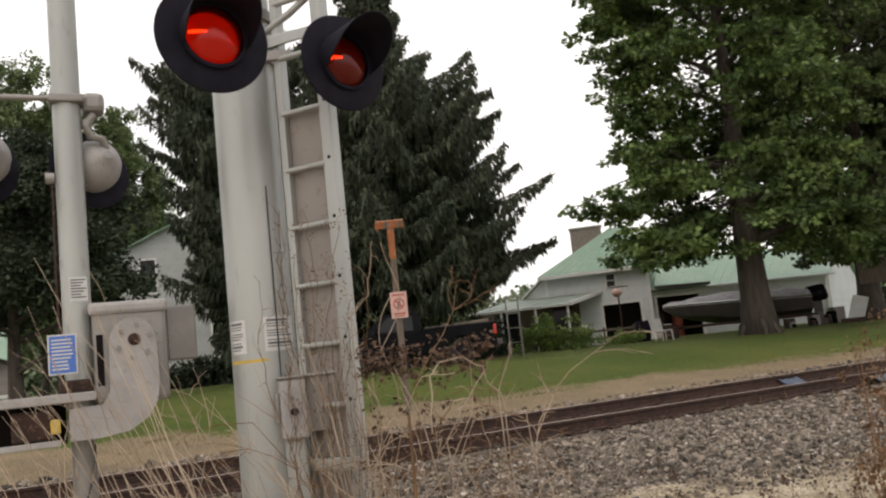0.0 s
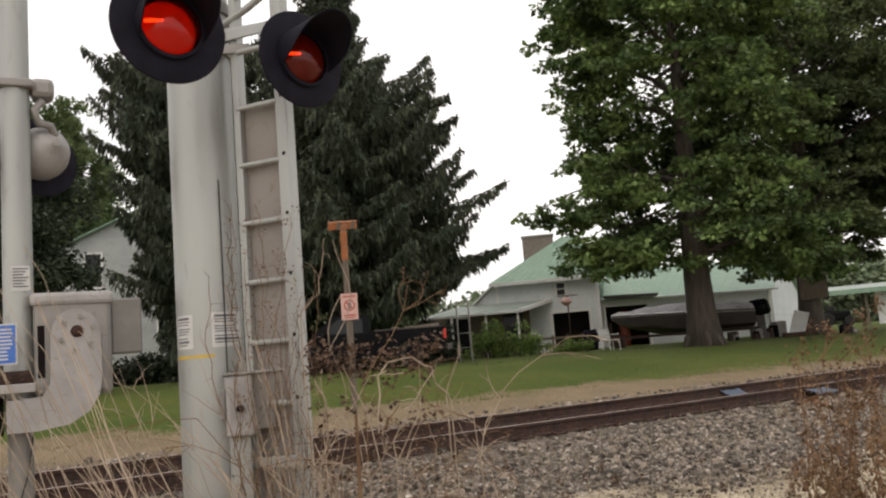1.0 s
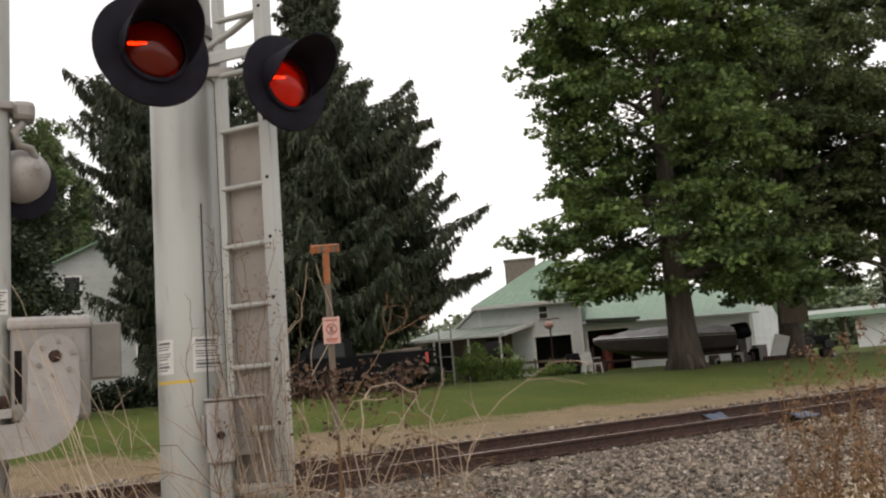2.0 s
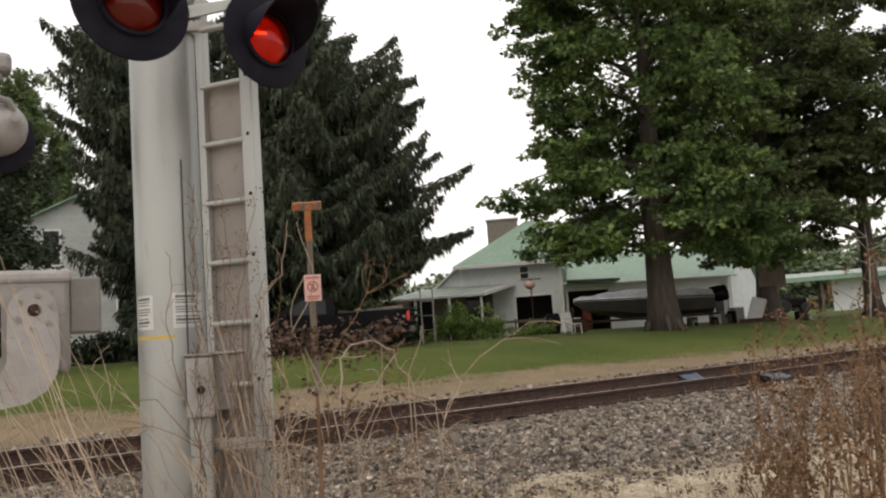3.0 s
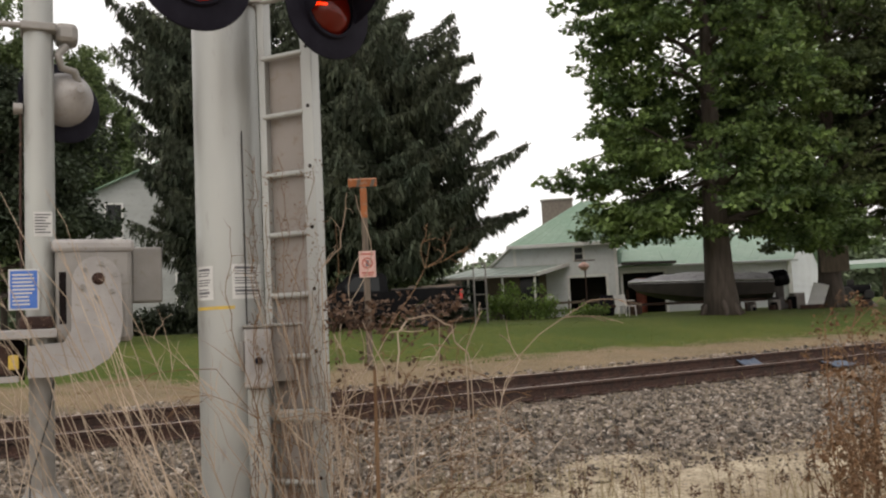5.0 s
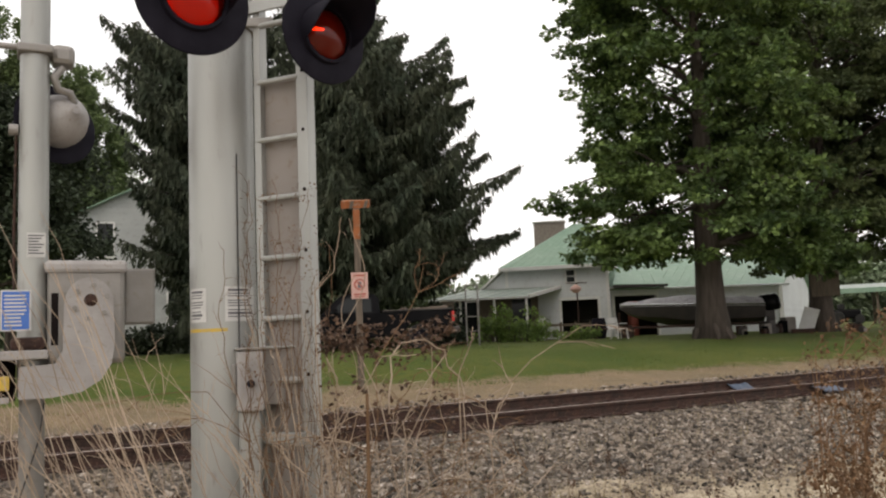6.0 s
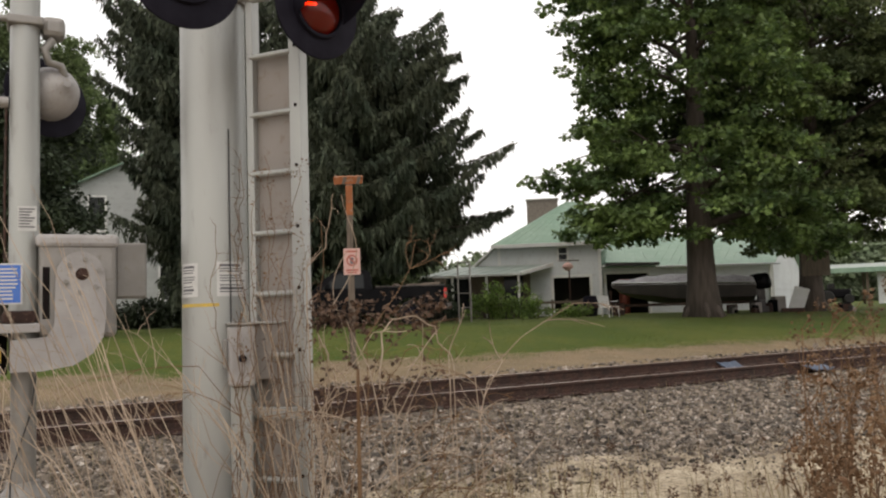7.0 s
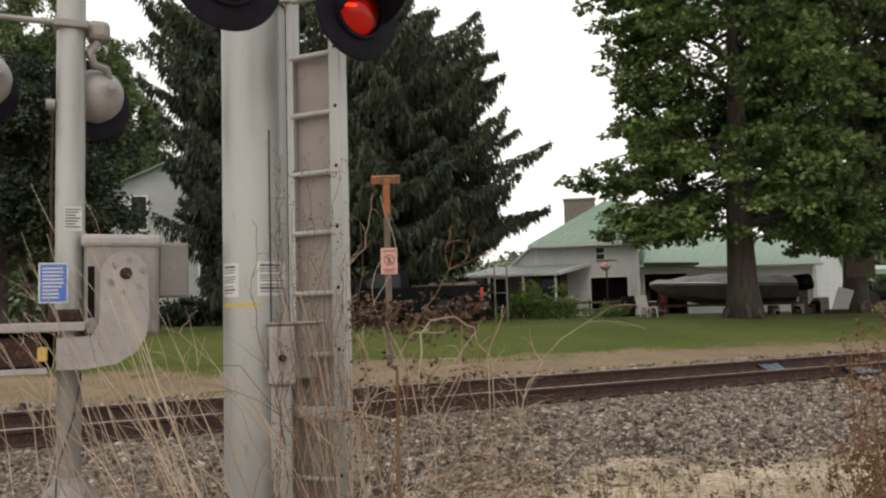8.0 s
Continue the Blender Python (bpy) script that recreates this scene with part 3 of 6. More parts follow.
def build_ladder():
    lx, ly, rx, ry = -0.735, 4.40, -0.495, 4.285
    yaw = math.degrees(math.atan2(ry - ly, rx - lx))
    w = math.hypot(rx - lx, ry - ly)
    lad = thing("mast_ladder", "aluminium ladder with a dusty climb guard on the signal mast", "ladder", pose(lx, ly, 0, 0, 0, yaw))
    # right-hand channel with bolt holes, and the left rail
    part("side_rail", boxed(-0.030, 0.012, -0.02, 0.045, 0.02, 7.0, 0.004), ALU, lad)
    bm = bmesh.new()
    box(bm, w - 0.035, w + 0.028, -0.022, -0.014, 0.02, 7.0, 0.002)
    box(bm, w - 0.035, w - 0.027, -0.014, 0.05, 0.02, 7.0)
    box(bm, w + 0.020, w + 0.028, -0.014, 0.05, 0.02, 7.0)
    part("side_rail", bm, ALU, lad)
    for k in range(-6, 15):
        z = 2.618 - 0.307 * k
        if z < 0.1 or z > 6.9:
            continue
        part("rung", tube(bmesh.new(), [(-0.005, -0.012, z), (w - 0.03, -0.012, z)], 0.0155, 10), ALU, lad, smooth=True)
        # flat black disc paints the dark of a bolt hole; the rail is uncut
        part("hole_disc", lathe(bmesh.new(), [(0.0, 0.0015), (0.010, 0.0015), (0.010, 0.0)], 10, pose(w + 0.001, -0.022, z + 0.025, 90)), BLACK_IN, lad)
    part("climb_guard", boxed(0.012, w - 0.036, 0.018, 0.024, 0.15, 2.625, 0.002), PLATE, lad, "dusty flat sheet guard")
    for z in (0.80, 3.02, 5.0):
        part("stand_off", boxed(-0.04, w + 0.03, -0.040, -0.024, z - 0.028, z + 0.028, 0.005), ALU, lad)
        part("stand_off", boxed(-0.16, -0.03, -0.03, 0.0, z - 0.022, z + 0.022, 0.004), ALU_DULL, lad)


build_mast()
build_ladder()
LEFT_LIGHT, LEFT_SHUTTERS = red_light(pose(-0.869, 3.545, 2.74, 0, 0, 33) @ Matrix.Diagonal((0.88, 0.88, 0.88, 1)), "black crossing light with a domed red lens on the mast")
RIGHT_LIGHT, RIGHT_SHUTTERS = red_light(pose(-0.362, 4.075, 2.757, 0, 0, 42) @ Matrix.Diagonal((0.86, 0.86, 0.86, 1)), "black crossing light with a domed red lens beside the ladder")


# ---- gate post with its machine ----
def build_gate_post():
    bx, by, yaw = -1.905, 4.43, 23.4
    base = pose(bx, by, 0, 0, 0, yaw)
    post = thing("gate_post", "slim weathered aluminium gate post with a white sticker", "post", base)
    part("upper_tube", tube(bmesh.new(), [(0, 0, 1.05), (0, 0, 3.0), (0, 0, 5.0)], [0.071, 0.071, 0.07], 24), ALU, post, smooth=True)
    part("lower_tube", tube(bmesh.new(), [(0, 0, 0.4), (0, 0, 1.2)], 0.059, 24), ALU_DULL, post, smooth=True)
    part("base_casting", lathe(bmesh.new(), [(0.0, 0.50), (0.075, 0.50), (0.08, 0.47), (0.10, 0.45), (0.13, 0.40), (0.16, 0.37), (0.16, 0.33), (0.0, 0.33)], 20), ALU_DULL, post, smooth=True)
    part("footing", boxed(-0.24, 0.24, -0.24, 0.24, -0.2, 0.34, 0.03), CONCRETE, post)
    for k in range(4):
        a = radians(45 + 90 * k)
        part("anchor_bolt", tube(bmesh.new(), [(0.13 * math.cos(a), 0.13 * math.sin(a), 0.33), (0.13 * math.cos(a), 0.13 * math.sin(a), 0.43)], 0.014, 8), ALU_DULL, post)
    part("ground_cable", tube(bmesh.new(), [(0.055, -0.045, 1.03), (0.035, -0.07, 0.85), (-0.01, -0.075, 0.7), (-0.055, -0.07, 0.55), (-0.06, -0.12, 0.38)], 0.004, 6), CABLE, post)
    lab = part("sticker", boxed(-0.03, 0.055, -0.073, -0.071, 1.745, 1.87), LABEL, post, "small white sticker with dark print")
    for k in range(7):
        part("print_line", boxed(-0.024, 0.048 - 0.012 * (k % 3), -0.0745, -0.0735, 1.852 - 0.015 * k, 1.859 - 0.015 * k), INK, lab)
    for z in (2.83,):
        part("clamp", boxed(-0.085, 0.085, -0.09, 0.09, z - 0.022, z + 0.022, 0.008), ALU_DULL, post)
        part("arm_pipe", tube(bmesh.new(), [(-0.06, -0.06, z), (-0.4, -0.05, z + 0.005), (-1.3, -0.02, z + 0.01)], 0.016, 10), ALU_DULL, post, smooth=True)
    part("cable_box", boxed(0.075, 0.19, -0.04, 0.10, 2.77, 2.88, 0.03), ALU_DULL, post, "dull dented cable box")
    part("cable_hook", tube(bmesh.new(), [(0.13, 0.0, 2.76), (0.09, -0.02, 2.70), (0.11, 0.0, 2.64), (0.17, 0.02, 2.63), (0.19, 0.04, 2.58)], 0.022, 10), ALU_DULL, post, smooth=True)
    part("stub_pipe", tube(bmesh.new(), [(-0.075, 0, 2.41), (-0.12, 0, 2.41)], 0.03, 12), ALU_DULL, post, smooth=True)
    part("side_cable", tube(bmesh.new(), [(-0.085, 0.0, 2.4), (-0.09, 0.0, 1.9), (-0.085, 0.0, 1.3)], 0.007, 6), RUST, post)

    # machine box
    mach = thing("gate_machine", "grey cast gate machine with a bolted swing arm", "gate machine", base)
    part("machine_case", boxed(0.065, 0.43, -0.12, 0.26, 1.20, 1.70, 0.025), ALU_DULL, mach, "grey cast machine case")
    part("case_lid", boxed(0.05, 0.44, -0.14, 0.28, 1.66, 1.725, 0.02), ALU_PAINT, mach)
    part("counterweight_plate", boxed(0.44, 0.60, 0.05, 0.13, 1.40, 1.70, 0.012), ALU_DULL, mach, "dull flat counterweight plate")
    out = []
    for k in range(13):
        a = radians(180 - 15 * k)
        out.append((0.255 + 0.115 * math.cos(a), 1.50 + 0.135 * math.sin(a)))
    out += [(0.375, 1.30), (0.36, 1.20), (0.31, 1.12), (0.22, 1.065), (0.08, 1.045), (-0.06, 1.045), (-0.06, 1.20), (0.10, 1.21), (0.135, 1.27)]
    part("swing_arm", prism(bmesh.new(), out, -0.175, -0.135), ALU_PAINT, mach, "light grey rounded swing arm")
    part("hub", lathe(bmesh.new(), [(0.0, 0.03), (0.016, 0.03), (0.018, 0.0), (0.032, 0.0), (0.032, -0.01)], 16, pose(0.262, -0.176, 1.52, 90)), RUST, mach, "dark worn hub", smooth=True)
    for k in range(6):
        a = radians(60 * k + 20)
        part("bolt", lathe(bmesh.new(), [(0.0, 0.014), (0.013, 0.014), (0.013, 0.0)], 6, pose(0.262 + 0.08 * math.cos(a), -0.176, 1.51 + 0.085 * math.sin(a), 90)), ALU_DULL, mach)
    # flat black strip on the case paints a slot's dark, nothing is cut
    part("slot", boxed(0.082, 0.115, -0.123, -0.118, 1.30, 1.56), BLACK_IN, mach)
    # channel that holds the folded arm
    part("channel_top", boxed(-1.2, 0.07, -0.20, 0.10, 1.235, 1.28, 0.006), ALU_PAINT, mach, "flat pale channel plate")
    part("channel_lip", boxed(-1.2, -0.10, -0.20, -0.185, 1.03, 1.06, 0.004), ALU_PAINT, mach)
    # black sheet behind the channel stands in for the shade within it
    part("channel_shade_sheet", boxed(-1.2, -0.075, 0.04, 0.06, 1.03, 1.236), BLACK_IN, mach)
    part("wood_block", boxed(-0.32, -0.13, -0.15, 0.03, 1.065, 1.21, 0.01), RUST, mach, "dark red-brown block")
    part("yellow_block", boxed(-0.145, -0.10, -0.17, -0.11, 1.09, 1.16, 0.006), YELLOW, mach)
    part("clamp_block", boxed(-0.10, 0.06, -0.10, 0.08, 1.28, 1.345, 0.02), RUST, mach, "dirty clamp")

    sign = thing("blue_notice", "small blue notice plate with white print on the gate post", "sign", base @ pose(-0.075, -0.16, 1.475, 0, 0, -6))
    part("plate", boxed(-0.068, 0.068, -0.003, 0.003, -0.10, 0.10, 0.001), LABEL, sign, "white border")
    part("blue_face", boxed(-0.060, 0.060, -0.005, -0.0035, -0.092, 0.092), BLUE, sign)
    rng = random.Random(4)
    for k in range(9):
        z = 0.072 - k * 0.018
        part("print_line", boxed(-0.05, 0.05 - rng.uniform(0, 0.03), -0.0065, -0.0055, z - 0.004, z + 0.004), LABEL, sign)
    part("bracket", boxed(-0.02, 0.05, 0.003, 0.09, -0.02, 0.02), ALU_DULL, sign)
    lamp_thing(base @ pose(0.10, 0.20, 2.50, 10, 0, 206) @ Matrix.Diagonal((0.80, 0.80, 0.80, 1)), True, "silver domed back of a crossing light on the gate post", True)
    lamp_thing(base @ pose(-0.455, 0.15, 2.53, 10, 0, 212) @ Matrix.Diagonal((0.80, 0.80, 0.80, 1)), True, "silver domed back of a crossing light beside the gate post", True)


build_gate_post()


# ---- buildings ----
def lap_wall(name, x0, x1, z0, z1, openings, parent, mat, m, board=0.16, label="", top=None):
    """A wall in the plane y = 0, facing -y, with openings through it and lapped boards; top(x) may cut it off as a gable."""
    bm = bmesh.new()
    if top:
        xm = (x0 + x1) / 2
        prism(bm, [(x0, z0), (x1, z0), (x1, top(x1)), (xm, top(xm)), (x0, top(x0))], 0.0, 0.12)
    else:
        xs = sorted({x0, x1, *[a for o in openings for a in o[:2]]})
        zs = sorted({z0, z1, *[a for o in openings for a in o[2:]]})
        vs = {}

        def vert(x, z):
            if (x, z) not in vs:
                vs[(x, z)] = bm.verts.new((x, 0.0, z))
            return vs[(x, z)]
        for a, b in zip(xs, xs[1:]):
            for c, d in zip(zs, zs[1:]):
                if not any(o[0] <= a and b <= o[1] and o[2] <= c and d <= o[3] for o in openings):
                    bm.faces.new((vert(a, c), vert(b, c), vert(b, d), vert(a, d)))
        r = bmesh.ops.extrude_face_region(bm, geom=bm.faces[:])
        bmesh.ops.translate(bm, verts=[v for v in r["geom"] if isinstance(v, bmesh.types.BMVert)], vec=(0, 0.12, 0))
        bmesh.ops.recalc_face_normals(bm, faces=bm.faces)
    wall = part(name, bm, mat, parent, label, m=m)
    z = z0
    while z < z1 - 1e-6:
        zb = min(z + board, z1)
        spans = [(x0, x1)]
        if top:
            inside = [x for x in np.linspace(x0, x1, 121) if top(x) >= zb]
            if len(inside) < 2:
                break
            spans = [(inside[0], inside[-1])]
        for a, b, c, d in openings:
            if c < zb - 0.02 and d > z + 0.02:
                nxt = []
                for s, e in spans:
                    if a > s:
                        nxt.append((s, min(a, e)))
                    if b < e:
                        nxt.append((max(b, s), e))
                spans = [(s, e) for s, e in nxt if e - s > 0.01]
        for s, e in spans:
            part("board", prism(bmesh.new(), [(0.028, z), (0.008, zb), (0.002, zb), (0.002, z)], s, e, Matrix(((0, 1, 0, 0), (-1, 0, 0, 0), (0, 0, 1, 0), (0, 0, 0, 1)))), mat, wall)
        z = zb
    return wall


def roof_panel(name, corners, parent, mat, ribs=0.45, label=""):
    """A sheet roof over four corners (eave a, eave b, ridge b, ridge a), with standing ribs and thickness."""
    a, b, c, d = [Vector(v) for v in corners]
    nrm = (b - a).cross(d - a).normalized()
    if nrm.z < 0:
        nrm = -nrm
    bm = bmesh.new()
    lo = [bm.verts.new(v - nrm * 0.06) for v in (a, b, c, d)]
    hi = [bm.verts.new(v) for v in (a, b, c, d)]
    bm.faces.new(lo[::-1])
    bm.faces.new(hi)
    for k in range(4):
        bm.faces.new((lo[k], lo[(k + 1) % 4], hi[(k + 1) % 4], hi[k]))
    bmesh.ops.recalc_face_normals(bm, faces=bm.faces)
    roof = part(name, bm, mat, parent, label)
    n = max(2, int((b - a).length / ribs))
    for k in range(1, n):
        p = a.lerp(b, k / n)
        q = d.lerp(c, k / n)
        if (q - p).length < 0.2:
            continue
        side = (b - a).normalized() * 0.012
        bm = bmesh.new()
        vs = [bm.verts.new(v) for v in (p - side, p + side, q + side, q - side)]
        ws = [bm.verts.new(v + nrm * 0.016) for v in (p - side * 0.6, p + side * 0.6, q + side * 0.6, q - side * 0.6)]
        bm.faces.new(ws)
        for j in range(4):
            bm.faces.new((vs[j], vs[(j + 1) % 4], ws[(j + 1) % 4], ws[j]))
        bmesh.ops.recalc_face_normals(bm, faces=bm.faces)
        part("roof_rib", bm, mat, roof)
    return roof


def window(parent, m, w, h, label="sash window with dark panes"):
    """Local: in the plane y = 0 facing -y, the origin at the lower left corner."""
    bm = bmesh.new()
    t = 0.09
    for x0, x1, z0, z1 in ((-t, 0, -t, h + t), (w, w + t, -t, h + t), (0, w, h, h + t), (0, w, -t, 0)):
        box(bm, x0, x1, -0.05, 0.04, z0, z1)
    win = part("window", bm, TRIM, parent, label, m=m)
    part("pane", boxed(0, w, 0.02, 0.03, 0, h / 2 - 0.02), GLASS, win)
    part("pane", boxed(0, w, 0.0, 0.01, h / 2 + 0.02, h), GLASS, win)
    part("sash_bar", boxed(0, w, -0.02, 0.035, h / 2 - 0.025, h / 2 + 0.025), TRIM, win)
    return win


def build_house():
    house = thing("farmhouse", "white clapboard farmhouse with a green metal hip roof", "house", pose(4.86, 40.75, 1.0, 0, 0, -10.5))
    W, D, E = 4.75, 6.0, 3.56
    door = (2.55, 4.25, 0.0, 1.86)
    lap_wall("front_wall", 0, W, 0, E, [door, (2.85, 3.22, 2.72, 3.28)], house, SIDING, pose(0, 0, 0))
    lap_wall("side_wall", -D, 0, 0, E, [], house, SIDING, pose(0, 0, 0, 0, 0, -90))
    lap_wall("side_wall", 0, D, 0, E, [], house, SIDING, pose(W, 0, 0, 0, 0, 90))
    part("back_wall", boxed(0.12, W - 0.12, D - 0.1, D, 0, E), SIDING, house)
    # dark floor and partition carry the shade behind the door in their colour
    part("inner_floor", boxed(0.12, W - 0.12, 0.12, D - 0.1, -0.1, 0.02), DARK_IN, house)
    part("inner_shade_wall", boxed(0.13, W - 0.13, 2.6, 2.7, 0.02, E - 0.1), DARK_IN, house)
    for x in (0.0, W):
        part("corner_board", boxed(x - 0.07, x + 0.07, -0.05, -0.03, 0, E), TRIM, house)
    for a, b, c, d in ((2.43, 2.55, 0, 1.98), (4.25, 4.37, 0, 1.98), (2.55, 4.25, 1.86, 1.98)):
        part("door_casing", boxed(a, b, -0.06, 0.1, c, d), TRIM, house)
    window(house, pose(2.85, 0, 2.72), 0.37, 0.56, "small square window")
    o = 0.35
    R1, R2 = (3.35, 3.0, E + 2.3), (4.2, 3.0, E + 2.3)
    A, B, C, Dd = (-o, -o, E - 0.05), (W + o, -o, E - 0.05), (W + o, D + o, E - 0.05), (-o, D + o, E - 0.05)
    roof_panel("roof", (A, B, R2, R1), house, GREEN_ROOF, label="faded green ribbed metal roof")
    roof_panel("roof", (Dd, A, R1, (3.35, 3.05, E + 2.3)), house, GREEN_ROOF)
    roof_panel("roof", (C, Dd, R1, R2), house, GREEN_ROOF)
    roof_panel("roof", (B, C, (4.2, 3.05, E + 2.3), R2), house, GREEN_ROOF)
    part("fascia", boxed(-o, W + o, -o - 0.03, -o, E - 0.2, E - 0.04), TRIM, house)
    # chimney behind the ridge
    ch = part("chimney", boxed(0.0, 1.6, 0, 0.85, 0, 2.5, 0.03), BRICK, house, "square old brick chimney", m=pose(1.32, 3.3, E + 0.0))
    part("chimney_cap", boxed(-0.05, 1.65, -0.05, 0.9, 2.5, 2.57), CONCRETE, ch)
    # porch: shallow roof on posts, open below, its shade painted by a brown panel
    roof_panel("porch_roof", ((-3.6, -2.6, 2.02), (1.1, -2.6, 2.05), (2.55, -0.03, 2.55), (-1.9, -0.03, 2.55)), house, GREY_ROOF, 0.6, "pale weathered porch roof")
    part("porch_fascia", boxed(-3.6, 1.1, -2.64, -2.6, 1.95, 2.04), TRIM, house)
    bm = bmesh.new()
    box(bm, -0.05, 0.03, 0, 2.98, -0.12, 0.05)
    part("barge_board", bm, TRIM, house, m=pose(1.13, -2.6, 2.06, 9.5, 0, -29))
    for x in (-3.5, -2.0, -0.45, 1.0):
        part("porch_post", boxed(x - 0.05, x + 0.05, -2.55, -2.45, -0.05, 1.95), TRIM, house)
    part("porch_floor", boxed(-3.9, 1.5, -2.6, -0.03, -0.2, 0.1), WOODPOST, house)
    # dark brown sheet over the siding stands in for the porch roof's shade
    part("porch_shade_panel", boxed(-3.4, 1.45, -0.09, -0.045, 0.1, 2.3), WOODPOST, house, "brown panel painting the shade under the porch")
    for a, b in ((-2.6, -1.5), (0.2, 1.1)):
        part("porch_opening", boxed(a, b, -0.11, -0.095, 0.3, 2.0), GLASS, house)
    # the wing that slopes down to the porch
    part("wing_wall", prism(bmesh.new(), [(-1.35, 2.35), (-0.03, 2.35), (-0.03, E - 0.12)], 0.0, 0.12), SIDING, house)
    part("wing_roof", prism(bmesh.new(), [(-1.75, 2.2), (-1.6, 2.2), (-0.05, E - 0.02), (-0.05, E + 0.08)], -0.12, 4.0), TRIM, house, "white sloping roof edge")


def build_barn():
    barn = thing("barn", "long white barn with a green metal roof and an open bay", "barn", pose(9.72, 40.35, 0.95, 0, 0, 3))
    W, D, E, R = 8.55, 7.0, 2.46, 4.0
    half, skew = D / 2, 0.74          # the end wall stands askew to the front
    bay = (0.2, 2.25, 0.0, 2.02)
    lap_wall("front_wall", 0, W, 0, E, [bay], barn, SIDING, pose(0, 0, 0))
    end = math.hypot(D, D * skew)
    lap_wall("gable_wall", 0, end, 0, R, [], barn, SIDING, pose(W, 0, 0, 0, 0, math.degrees(math.atan2(1, skew))), top=lambda x: E + (R - E) * (1 - abs(x - end / 2) / (end / 2)))
    lap_wall("side_wall", -D, 0, 0, E, [], barn, SIDING, pose(0, 0, 0, 0, 0, -90))
    part("back_wall", boxed(0.12, W + D * skew - 0.3, D - 0.1, D, 0, E), SIDING, barn)
    # near-black partition and floor paint the shade inside the open bay
    part("inner_shade_wall", boxed(0.13, W - 0.13, 3.0, 3.1, 0.0, E - 0.05), DARK_IN, barn)
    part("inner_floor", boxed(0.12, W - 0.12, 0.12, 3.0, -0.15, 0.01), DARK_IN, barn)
    o = 0.4
    e0, ek = (W + 0.25 - o * skew, -o, E - 0.12), (W + 0.25 + half * skew, half, R + 0.08)
    roof_panel("roof", ((-0.05, -o, E - 0.12), e0, ek, (2.2, half, R + 0.08)), barn, GREEN_ROOF, label="faded green ribbed metal roof")
    roof_panel("roof", ((W + 0.25 + (D + o) * skew, D + o, E - 0.12), (-0.05, D + o, E - 0.12), (2.2, half, R + 0.08), ek), barn, GREEN_ROOF)
    roof_panel("roof", ((-0.05, D + o, E - 0.12), (-0.05, -o, E - 0.12), (2.2, half, R + 0.08), (2.2, half + 0.05, R + 0.08)), barn, GREEN_ROOF)
    part("gutter", boxed(2.5, W + 0.2, -o - 0.09, -o - 0.01, E - 0.22, E - 0.12, 0.02), SIDING, barn)
    # small roof over the bay
    roof_panel("bay_roof", ((-0.1, -0.95, E + 0.08), (2.45, -0.95, E + 0.02), (2.75, 1.2, E + 0.95), (0.75, 1.2, E + 0.95)), barn, GREEN_ROOF, label="green sheet roof over the bay")
    part("bay_gutter", boxed(-0.12, 2.5, -1.05, -0.96, E - 0.10, E + 0.02, 0.02), HULL, barn, "dark sagging gutter")
    for x in (-0.05, 2.4):
        part("bay_bracket", boxed(x - 0.05, x + 0.05, -0.94, -0.03, E - 0.12, E - 0.02), SIDING, barn)
    for a, b, c, d in ((0.08, 0.2, 0, 2.14), (2.25, 2.37, 0, 2.14), (0.2, 2.25, 2.02, 2.14)):
        part("bay_casing", boxed(a, b, -0.06, 0.1, c, d), TRIM, barn)
    part("corner_board", boxed(W - 0.14, W + 0.03, -0.06, -0.03, 0, E), TRIM, barn)
    part("downpipe", tube(bmesh.new(), [(W - 0.25, -0.3, E - 0.2), (W - 0.2, -0.1, E - 0.5), (W - 0.2, -0.1, 0.1)], 0.05, 8), TRIM, barn, smooth=True)
    # small red thing and a bench in the open bay
    t = thing("red_drum", "red steel drum standing in the open barn bay", "drum", pose(11.1, 41.6, 1.0))
    part("drum_body", lathe(bmesh.new(), [(0, 0), (0.25, 0), (0.25, 0.28), (0.262, 0.3), (0.25, 0.32), (0.25, 0.6), (0.262, 0.62), (0.25, 0.64), (0.25, 1.75), (0, 1.75)], 20), REDINK, t, smooth=True)


